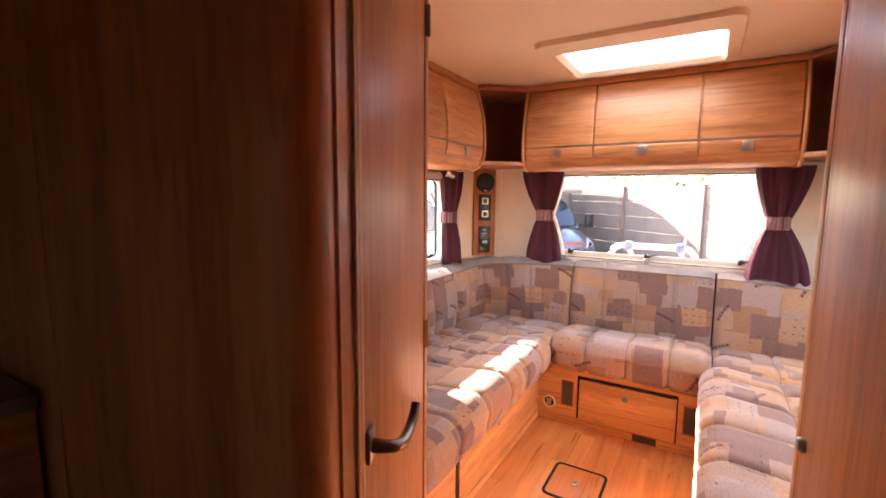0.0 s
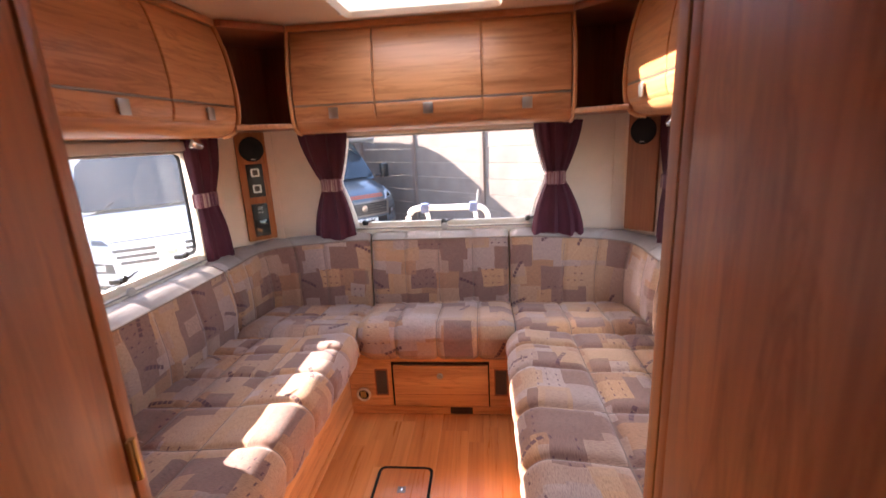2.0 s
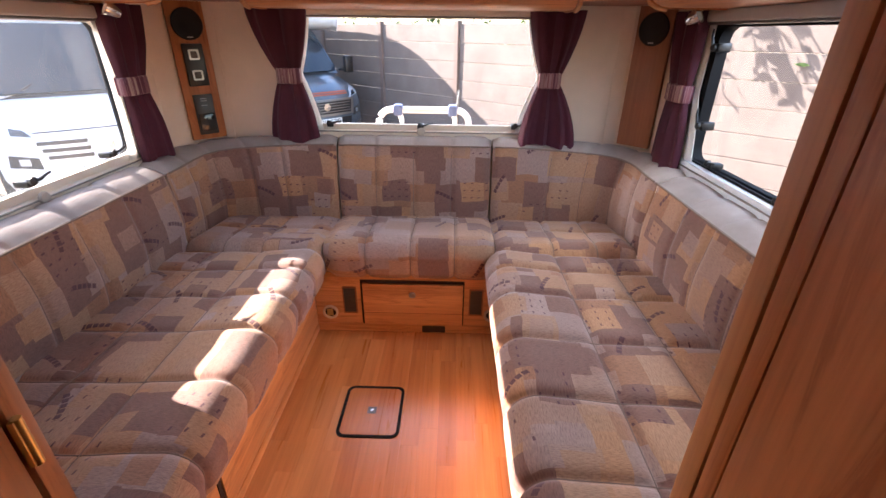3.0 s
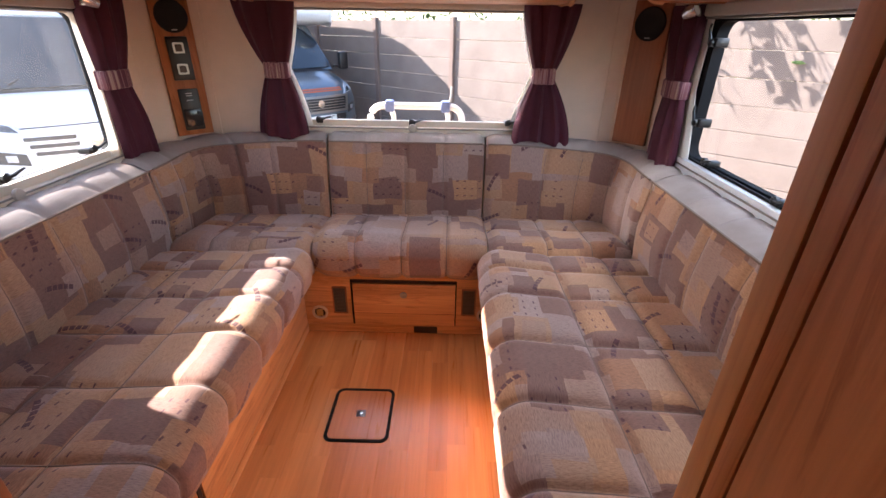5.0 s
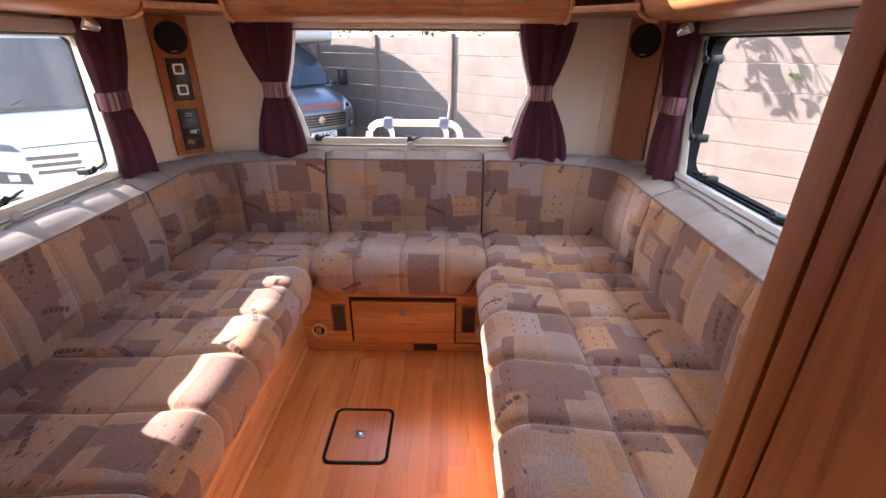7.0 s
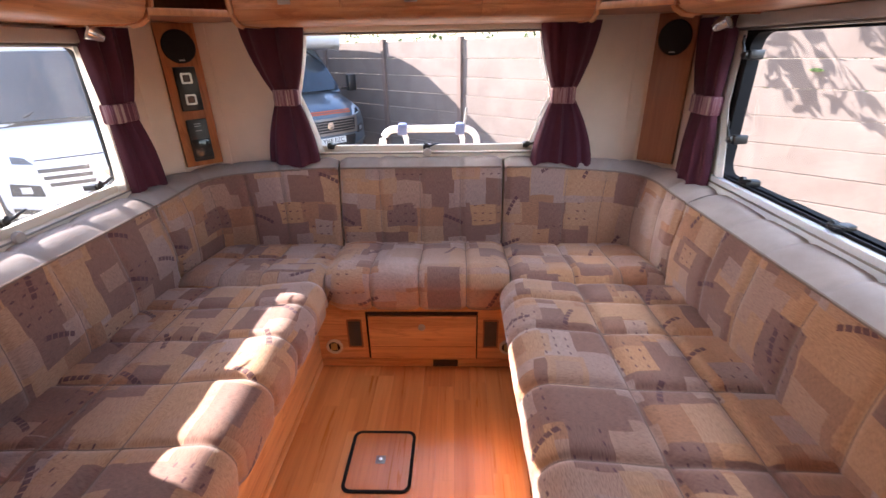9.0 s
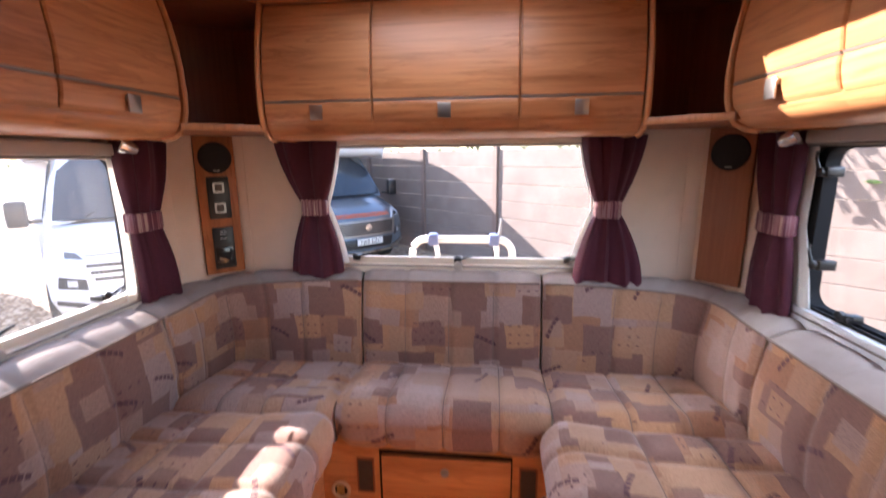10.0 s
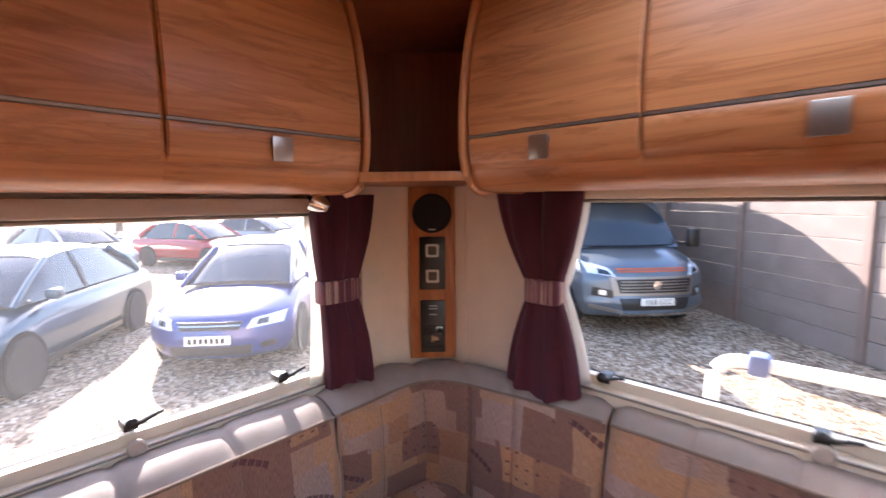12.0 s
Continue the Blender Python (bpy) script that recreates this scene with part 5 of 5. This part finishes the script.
# small tree whose long sprays arch over the fence
tr = thing("tree", (3.6, 7.3, GROUND), "slender tree with long drooping sprays of narrow leaves", "tree")
bm = bmesh.new()
tube(bm, [(3.6, 7.3, GROUND), (3.55, 7.25, 0.6), (3.4, 7.2, 1.8), (3.1, 7.1, 2.8), (2.7, 7.0, 3.4)], [0.09, 0.075, 0.06, 0.045, 0.03], 10)
part("trunk", bm, bark, tr)
bl, bk_ = bmesh.new(), bmesh.new()
rng = random.Random(21)
for dx, dy, n_ in ((0.0, 0.0, 7), (0.3, -0.3, 7), (-0.3, 0.25, 7), (0.55, -0.5, 6), (0.15, -0.15, 7), (-0.15, 0.1, 7), (0.4, -0.42, 7), (0.05, 0.0, 7), (-0.45, 0.42, 6), (0.7, -0.62, 6)):
    st = Vector((2.6 + dx * 0.5, 7.3 + dy * 0.3, 3.2))
    en = Vector((2.21 + dx, 6.36 + dy, 1.82 + rng.uniform(-0.12, 0.35)))
    mid_ = (st + en) / 2 + Vector((-0.25, -0.2, 0.3))
    pth = [st * (1 - t) ** 2 + mid_ * 2 * t * (1 - t) + en * t ** 2 for t in (i / 10 for i in range(11))]
    tube(bk_, pth, [0.014 - 0.001 * i for i in range(11)], 6)
    for i in range(4, 11):
        for _ in range(n_ // 3 if i < 7 else n_ - 2):
            d = (pth[min(i + 1, 10)] - pth[i - 1]).normalized()
            rot = d.to_track_quat("X", "Z").to_matrix() @ Euler((rng.uniform(-1.2, 1.2), rng.uniform(-0.5, 0.6), rng.uniform(-1.1, 1.1))).to_matrix()
            one_leaf(bl, pth[i] + Vector((rng.uniform(-0.05, 0.05), rng.uniform(-0.05, 0.05), rng.uniform(-0.03, 0.03))), rot, rng.uniform(0.12, 0.2))
part("limbs", bk_, bark, tr)
part("leaves", bl, leaf_green, tr, smooth=None)
bm = bmesh.new()
leaf_cloud(bm, (3.3, 7.4, 3.5), (0.6, 0.6, 0.45), 900, 0.17, rng)
part("crown", bm, leaf_green, tr, smooth=None)


def text_mesh(text, size):
    cu = bpy.data.curves.new("lettering", "FONT")
    cu.body, cu.size, cu.align_x, cu.align_y, cu.extrude = text, size, "CENTER", "CENTER", 0.002
    ob = bpy.data.objects.new("lettering", cu)
    scene.collection.objects.link(ob)
    me = bpy.data.meshes.new_from_object(ob.evaluated_get(bpy.context.evaluated_depsgraph_get()))
    bpy.data.objects.remove(ob)
    return me


def wheel(parent, x, y, r, side):
    m = Matrix.Translation((x, y, r)) @ pose(0, 0, 0, 90 * side, 0, 0)
    bm = bmesh.new()
    lathe(bm, [(r * 0.6, -0.1), (r * 0.92, -0.1), (r, -0.07), (r, 0.07), (r * 0.92, 0.1), (r * 0.6, 0.1)], 28, m)
    w_ = part("wheel", bm, tyre_rubber, parent, "black tyre")
    bm = bmesh.new()
    lathe(bm, [(0.0, -0.03), (r * 0.15, -0.095), (r * 0.2, -0.06), (r * 0.5, -0.075), (r * 0.6, -0.098), (r * 0.63, -0.09), (r * 0.63, 0.0), (0, 0)], 24, m)
    part("rim", bm, dull_metal, w_, "silver rim")


def quad_pane(corners, off):
    bm = bmesh.new()
    a, b, c, d = (Vector(p) for p in corners)
    nrm = (b - a).cross(d - a).normalized() * off
    loft(bm, [[a, b, c, d], [p + nrm for p in (a, b, c, d)]])
    return bm


def between(table, z):
    """Straight-line reading of a table of pairs."""
    if z <= table[0][0]:
        return table[0][1]
    for (a, p), (b, q) in zip(table, table[1:]):
        if z <= b:
            return p + (q - p) * (z - a) / (b - a)
    return table[-1][1]


class Nose:
    """A vehicle's front: how far forward it stands at each height, rounded in plan towards the wings."""

    def __init__(self, line, widths, turn_in, crown):
        self.line, self.widths, self.turn_in, self.crown = line, widths, turn_in, crown

    def at(self, y, z, off=0.0):
        w = between(self.widths, z)
        f = min(1.0, abs(y) / w)
        return Vector((between(self.line, z) - self.turn_in * f ** 3 + off, y, z - self.crown * f ** 4))

    def hull(self, tail, levels=30):
        """The outer skin from bumper to screen base, with the sides carried back to the tail."""
        bm = bmesh.new()
        z0, z1 = self.line[0][0], self.line[-1][0]
        rows = []
        for i in range(levels + 1):
            z = z0 + (z1 - z0) * i / levels
            w = between(self.widths, z)
            row = [self.at(w * math.sin(math.pi / 2 * (k / 12 - 1)), z) for k in range(25)]
            zs = row[0].z
            back = [Vector((tail, -w * 0.97, zs)), Vector((tail * 0.55, -w * 1.03, zs)), Vector((tail * 0.2 + row[0].x * 0.8, -w * 1.015, zs))]
            rows.append(back + row + [Vector((p.x, -p.y, p.z)) for p in back[::-1]])
        loft(bm, rows, close=True, caps=True)
        return bm

    def panel(self, corners, off, depth=0.02, nu=8, nv=4):
        """A panel lying on the skin between four pairs of y and z."""
        def grid(o):
            out = []
            for j in range(nv + 1):
                g = j / nv
                for i in range(nu + 1):
                    f = i / nu
                    y = (corners[0][0] * (1 - f) + corners[1][0] * f) * (1 - g) + (corners[3][0] * (1 - f) + corners[2][0] * f) * g
                    z = (corners[0][1] * (1 - f) + corners[1][1] * f) * (1 - g) + (corners[3][1] * (1 - f) + corners[2][1] * f) * g
                    out.append(self.at(y, z, o))
            return out
        bm = bmesh.new()
        front, back = [bm.verts.new(p) for p in grid(off)], [bm.verts.new(p) for p in grid(off - depth)]
        k = nu + 1
        for j in range(nv):
            for i in range(nu):
                a = j * k + i
                bm.faces.new((front[a], front[a + 1], front[a + k + 1], front[a + k]))
                bm.faces.new((back[a], back[a + k], back[a + k + 1], back[a + 1]))
        rim = list(range(k)) + [j * k + nu for j in range(1, nv + 1)] + [nv * k + i for i in range(nu - 1, -1, -1)] + [j * k for j in range(nv - 1, 0, -1)]
        for a, b in zip(rim, rim[1:] + rim[:1]):
            bm.faces.new((front[b], front[a], back[a], back[b]))
        return bm


def screen(base_x, base_z, base_w, top_x, top_z, top_w, bow, thick=0.02):
    """A windscreen bowed in plan."""
    bm = bmesh.new()
    loops = []
    for k in range(17):
        f = k / 8 - 1
        lo, hi = Vector((base_x - bow * f * f, base_w * f, base_z)), Vector((top_x - bow * f * f, top_w * f, top_z))
        mid = (lo + hi) / 2 + Vector((0.035, 0, 0.035))
        loops.append([lo, mid, hi, hi - Vector((thick, 0, thick)), mid - Vector((thick, 0, thick)), lo - Vector((thick, 0, thick))])
    loft(bm, loops)
    return bm


def plate_on(v, x, z, letters):
    bm = bmesh.new()
    box(bm, (x - 0.03, -0.26, z - 0.055), (x, 0.26, z + 0.055), 0.006)
    pl = part("number_plate", bm, plate_yellow, v, "white number plate")
    if letters:
        t_ = new("lettering", text_mesh(letters, 0.11))
        t_.data.materials.append(black_plastic)
        t_.parent = pl
        t_.matrix_basis = Matrix.Translation((x + 0.001, 0, z)) @ pose(0, 0, 0, 90, 0, 90)
    else:
        for k in range(7):
            part("bar", boxes(((x - 0.001, -0.215 + 0.062 * k, z - 0.03), (x + 0.003, -0.178 + 0.062 * k, z + 0.03))), black_plastic, pl)


def motorhome(name, body_paint, cab_paint, label, plate, pod=True):
    """A coachbuilt motorhome or panel van with a modern cab; nose at x = 0, facing +x, on z = 0."""
    v = thing(name, (0, 0, 0), label, "motorhome" if pod else "van")
    nose = Nose([(0.3, -0.03), (0.36, 0.02), (0.52, 0.03), (0.6, 0.0), (0.86, -0.03), (0.98, -0.08), (1.06, -0.17), (1.14, -0.33), (1.22, -0.55), (1.28, -0.78), (1.31, -0.98)],
                [(0.3, 0.9), (0.5, 0.98), (0.8, 1.0), (1.0, 0.98), (1.15, 0.95), (1.31, 0.93)], 0.36, 0.05)
    part("cab_body", nose.hull(-2.3), cab_paint, v, smooth=50)
    bm = bmesh.new()
    rows = []
    for x0, x1, wb, wt in ((-0.9, -1.5, 0.9, 0.76), (-1.0, -1.62, 0.96, 0.8), (-1.5, -1.8, 0.98, 0.84), (-2.3, -2.3, 0.98, 0.84)):
        rows.append([(x0, -wb, 1.25), (x0, wb, 1.25), ((x0 + x1) / 2, (wb + wt) / 2 + 0.015, 1.66), (x1, wt, 2.03), (x1 - 0.02, wt - 0.1, 2.1), (x1 - 0.02, -wt + 0.1, 2.1), (x1, -wt, 2.03), ((x0 + x1) / 2, -(wb + wt) / 2 - 0.015, 1.66)])
    loft(bm, rows)
    part("cab_upper", bm, cab_paint, v, smooth=35)
    part("windscreen", screen(-0.8, 1.3, 0.88, -1.42, 2.04, 0.74, 0.13), car_glass, v, "dark raked windscreen")
    part("scuttle", nose.panel([(-0.8, 1.262), (0.8, 1.262), (0.84, 1.31), (-0.84, 1.31)], 0.03, 0.03), black_plastic, v, "black scuttle below the windscreen")
    for s in (-1, 1):
        bm = bmesh.new()
        tube(bm, [(-0.86, s * 0.3 - 0.25, 1.335), (-1.0, s * 0.3 + 0.1, 1.5), (-1.1, s * 0.3 + 0.25, 1.63)], [0.012, 0.01, 0.006], 6)
        part("wiper", bm, black_plastic, v, "black wiper")
        part("side_window", quad_pane([(-1.05, s * 0.96, 1.33), (-1.95, s * 0.99, 1.33), (-1.95, s * 0.865, 1.97), (-1.56, s * 0.84, 1.97)][::s], 0.014), car_glass, v, "dark side window")
        bm = bmesh.new()
        box(bm, (-0.98, s * 1.08, 1.24), (-0.86, s * 1.28, 1.56), 0.04)
        box(bm, (-0.96, s * 0.96, 1.28), (-0.9, s * 1.1, 1.33), 0.01)
        part("mirror", bm, black_plastic, v, "black door mirror")
        corners = [(s * 0.58, 0.9), (s * 0.93, 0.97), (s * 0.93, 1.13), (s * 0.66, 1.03)]
        lamp = part("headlamp", nose.panel(corners, 0.022, 0.04, 10, 5), lamp_glass, v, "swept clear headlamp")
        part("bezel", nose.panel([(s * 0.63, 0.925), (s * 0.8, 0.957), (s * 0.8, 1.03), (s * 0.69, 1.0)], 0.025, 0.01), car_glass, lamp, "dark lamp bowl")
        fog = part("fog_lamp", nose.panel([(s * 0.63, 0.58), (s * 0.9, 0.63), (s * 0.88, 0.76), (s * 0.64, 0.7)], 0.012, 0.03), black_plastic, v, "dark fog lamp recess")
        part("lens", nose.panel([(s * 0.72, 0.63), (s * 0.81, 0.64), (s * 0.81, 0.71), (s * 0.72, 0.7)], 0.02, 0.01), lamp_glass, fog)
        part("lower_blade", nose.panel([(s * 0.5, 0.33), (s * 0.93, 0.45), (s * 0.93, 0.5), (s * 0.5, 0.39)], 0.03, 0.04), dull_metal if pod else black_plastic, v, "blade below the fog lamp")
    if pod:
        part("grille_surround", nose.panel([(-0.62, 0.62), (0.62, 0.62), (0.68, 0.9), (-0.68, 0.9)], 0.02, 0.04, 14), dull_metal, v, "silver grille surround")
        gr = part("grille", nose.panel([(-0.54, 0.66), (0.54, 0.66), (0.59, 0.865), (-0.59, 0.865)], 0.026, 0.04, 14), black_plastic, v, "black slatted grille")
        for k in range(4):
            z = 0.69 + 0.045 * k
            part("bar", nose.panel([(-0.53, z), (0.53, z), (0.53, z + 0.011), (-0.53, z + 0.011)], 0.036, 0.012, 12, 1), dull_metal, gr)
        for k in range(2):
            part("nose_stripe", nose.panel([(-0.55, 0.965 + 0.035 * k), (0.55, 0.965 + 0.035 * k), (0.55, 0.985 + 0.035 * k), (-0.55, 0.985 + 0.035 * k)], 0.008, 0.012, 12, 1), orange_trim, v, "orange stripe")
        part("lower_grille", nose.panel([(-0.5, 0.4), (0.5, 0.4), (0.55, 0.58), (-0.55, 0.58)], 0.012, 0.03, 12), black_plastic, v, "black lower grille")
        part("skid_plate", nose.panel([(-0.55, 0.31), (0.55, 0.31), (0.6, 0.36), (-0.6, 0.36)], 0.05, 0.05, 12), chrome, v, "silver skid plate")
    else:
        gr = part("grille", nose.panel([(-0.58, 0.64), (0.58, 0.64), (0.6, 0.9), (-0.6, 0.9)], 0.012, 0.03, 12), cab_paint, v, "white grille panel")
        for k in range(3):
            for s in (-1, 1):
                z, e = 0.665 + 0.078 * k, 0.1 + 0.03 * k
                part("slot", nose.panel([(s * (0.13 + e * 0.3), z), (s * (0.46 + e), z + 0.012), (s * (0.46 + e), z + 0.05), (s * (0.12 + e * 0.3), z + 0.042)], 0.017, 0.02), black_plastic, gr, "dark slot")
        part("bonnet_gap", nose.panel([(-0.7, 0.955), (0.7, 0.955), (0.7, 0.967), (-0.7, 0.967)], 0.006, 0.01, 12, 1), black_plastic, v, "dark joint below the bonnet")
        part("lower_grille", nose.panel([(-0.45, 0.36), (0.45, 0.36), (0.5, 0.44), (-0.5, 0.44)], 0.01, 0.03, 12), black_plastic, v, "black lower grille")
    bm = bmesh.new()
    lathe(bm, [(0, 0), (0.065, 0), (0.065, 0.012), (0, 0.016)], 20, Matrix.Translation((0.02, 0, 0.775)) @ pose(0, 0, 0, 0, 90, 0))
    part("badge", bm, chrome, v, "round metal badge")
    plate_on(v, 0.075, 0.53, plate)
    # coach body with a rounded pod over the cab
    bm = bmesh.new()
    side_line = [(-6.2, 0.5), (-2.25, 0.5), (-2.15, 1.3), (-2.05, 2.0), (-1.3, 2.02), (-1.02, 2.1), (-0.95, 2.25), (-1.05, 2.48), (-1.35, 2.72), (-1.8, 2.86), (-2.6, 2.93), (-6.2, 2.93)]
    if not pod:
        side_line = [(-5.4, 0.45), (-2.1, 0.45), (-2.08, 1.3), (-2.0, 2.0), (-1.48, 2.06), (-1.55, 2.14), (-1.75, 2.26), (-2.0, 2.36), (-2.6, 2.42), (-5.4, 2.42)]
    loops = []
    for y, dx, dz in ((-1.14, -0.16, -0.12), (-1.1, -0.06, -0.04), (-0.95, 0, 0), (0.95, 0, 0), (1.1, -0.06, -0.04), (1.14, -0.16, -0.12)):
        loops.append([(x + (dx if x > -5 else -dx), y, z + (dz if z > 2.05 else 0)) for x, z in side_line])
    loft(bm, loops)
    part("coach_body", bm, body_paint, v, smooth=50)
    for s in (-1, 1):
        part("coach_window", quad_pane([(-3.0, s * 1.141, 1.5), (-4.2, s * 1.141, 1.5), (-4.2, s * 1.141, 2.1), (-3.0, s * 1.141, 2.1)][::s], 0.012), car_glass, v, "dark coach window")
        part("side_stripe", quad_pane([(-2.4, s * 1.141, 1.05), (-6.1, s * 1.141, 1.05), (-6.1, s * 1.141, 1.15), (-2.4, s * 1.141, 1.15)][::s], 0.006), grey_paint, v, "grey side stripe")
        wheel(v, -0.95, s * 0.93, 0.34, s)
        wheel(v, -4.6, s * 0.97, 0.34, s)
    return v


def car(name, body_paint, label):
    """A family hatchback; nose at x = 0, facing +x, on z = 0."""
    v = thing(name, (0, 0, 0), label, "car")
    nose = Nose([(0.2, -0.08), (0.27, -0.01), (0.45, 0.0), (0.58, -0.03), (0.66, -0.08), (0.72, -0.18), (0.78, -0.36), (0.85, -0.66), (0.91, -0.98), (0.94, -1.16)],
                [(0.2, 0.76), (0.4, 0.86), (0.6, 0.875), (0.75, 0.86), (0.88, 0.82), (0.94, 0.77)], 0.42, 0.04)
    part("body", nose.hull(-4.2), body_paint, v, smooth=50)
    stations = [(-1.06, 0.93, 0.7), (-1.45, 1.16, 0.64), (-1.85, 1.375, 0.575), (-2.15, 1.43, 0.555), (-2.6, 1.45, 0.55), (-3.1, 1.42, 0.55), (-3.5, 1.34, 0.555), (-3.85, 1.13, 0.6), (-4.06, 0.95, 0.66)]

    def ring_at(x, z, w, off=0.0):
        return [(x, -0.75, 0.92), (x, -(w + 0.74) / 2 - off - 0.02, (z + 0.92) / 2), (x, -w - off, z), (x, -w * 0.72, z + 0.035 + off), (x, 0, z + 0.05 + off), (x, w * 0.72, z + 0.035 + off), (x, w + off, z), (x, (w + 0.74) / 2 + off + 0.02, (z + 0.92) / 2), (x, 0.75, 0.92)]
    bm = bmesh.new()
    loft(bm, [ring_at(*st) for st in stations])
    part("windows", bm, car_glass, v, "dark glass all round", smooth=40)
    bm = bmesh.new()
    rows = []
    for x, z, w in stations[2:7]:
        r_ = ring_at(x, z, w, 0.012)[2:7]
        rows.append(r_ + [(p[0], p[1] * 0.98, p[2] - 0.03) for p in r_[::-1]])
    loft(bm, rows)
    part("roof", bm, body_paint, v, smooth=40)
    for s in (-1, 1):
        for line, r_ in (([(-1.02, s * 0.74, 0.92), (-1.45, s * 0.66, 1.17), (-1.88, s * 0.585, 1.385)], 0.03), ([(-2.4, s * 0.755, 0.93), (-2.4, s * 0.675, 1.2), (-2.4, s * 0.565, 1.43)], 0.025), ([(-3.95, s * 0.72, 0.93), (-3.72, s * 0.65, 1.18), (-3.4, s * 0.57, 1.36)], 0.07)):
            part("pillar", tube(bmesh.new(), line, r_, 8), body_paint, v)
        part("sill", boxes(((-3.0, s * 0.86, 0.2), (-1.2, s * 0.885, 0.29)), bevel=0.01), black_plastic, v, "black sill")
        bm = bmesh.new()
        box(bm, (-1.5, s * 0.84, 0.94), (-1.36, s * 1.0, 1.07), 0.04)
        part("mirror", bm, body_paint, v)
        lamp = part("headlamp", nose.panel([(s * 0.42, 0.565), (s * 0.79, 0.6), (s * 0.8, 0.72), (s * 0.47, 0.665)], 0.018, 0.03, 10, 5), lamp_glass, v, "clear headlamp")
        part("bowl", nose.panel([(s * 0.52, 0.6), (s * 0.64, 0.61), (s * 0.64, 0.67), (s * 0.54, 0.66)], 0.021, 0.01), car_glass, lamp)
        part("fog_lamp", nose.panel([(s * 0.55, 0.31), (s * 0.7, 0.32), (s * 0.7, 0.4), (s * 0.56, 0.38)], 0.01, 0.02), black_plastic, v, "dark fog lamp recess")
        for x in (-0.9, -3.45):
            m = Matrix.Translation((x, s * 0.865, 0.31)) @ pose(0, 0, 0, 90 * s, 0, 0)
            bm = bmesh.new()
            lathe(bm, [(0.0, -0.03), (0.36, -0.03), (0.375, -0.015), (0.36, 0.0), (0.0, 0.0)], 28, m)
            part("wheel_arch", bm, black_rubber, v, "dark wheel arch")
        wheel(v, -0.9, s * 0.82, 0.31, s)
        wheel(v, -3.45, s * 0.82, 0.31, s)
    gr = part("grille", nose.panel([(-0.34, 0.56), (0.34, 0.56), (0.37, 0.65), (-0.37, 0.65)], 0.014, 0.03, 10), black_plastic, v, "black grille with bright rim")
    part("bar", nose.panel([(-0.35, 0.603), (0.35, 0.603), (0.35, 0.618), (-0.35, 0.618)], 0.02, 0.01, 10, 1), chrome, gr)
    part("lower_grille", nose.panel([(-0.45, 0.25), (0.45, 0.25), (0.48, 0.37), (-0.48, 0.37)], 0.012, 0.03, 10), black_plastic, v, "black lower grille")
    plate_on(v, 0.035, 0.45, "")
    return v


def park(ob, x, y, heading):
    ob.matrix_basis = pose(x, y, GROUND, 0, 0, heading)
    return ob


silver = park(motorhome("motorhome", white_paint, silver_paint, "silver-blue coachbuilt motorhome parked beside the fence", "YJ68 EZC"), -2.07, 8.6, -42)
white = park(motorhome("van", white_paint, white_paint, "white panel van glaring in the sun", "", False), -3.85, 5.6, -45)
blue = park(car("car", blue_paint, "blue hatchback parked nose-in on the gravel"), -5.45, 3.45, -42)
teal = park(car("car", teal_paint, "dark teal hatchback parked on the gravel"), -6.3, 0.7, -36)
for paint_mat, txt, x, y, h in ((grey_paint, "grey hatchback in the far row", -15, 4.5, 20), (red_paint, "red hatchback in the far row", -14.5, 8.0, 25), (white_paint, "white hatchback in the far row", -13.5, 1.5, 15), (grey_paint, "silver hatchback in the far row", -17, 11.5, 30)):
    park(car("car", paint_mat, txt), x, y, h)
# far trees and hedges round the yard
rng = random.Random(5)
for i in range(9):
    x, y = -45 + rng.uniform(-4, 4), -22 + i * 8
    t = thing("tree", (x, y, GROUND), "broad leafy tree at the edge of the yard", "tree", "far trees")
    bm = bmesh.new()
    tube(bm, [(x, y, GROUND), (x + 0.1, y, 1.5), (x, y + 0.2, 3.2)], [0.3, 0.24, 0.12], 9)
    part("trunk", bm, bark, t)
    bm = bmesh.new()
    for _ in range(12):
        leaf_cloud(bm, (x + rng.gauss(0, 1.6), y + rng.gauss(0, 1.6), 4.2 + rng.gauss(0, 1.2)), (0.7, 0.7, 0.5), 70, 0.55, rng)
    part("crown", bm, leaf_green, t, smooth=None)
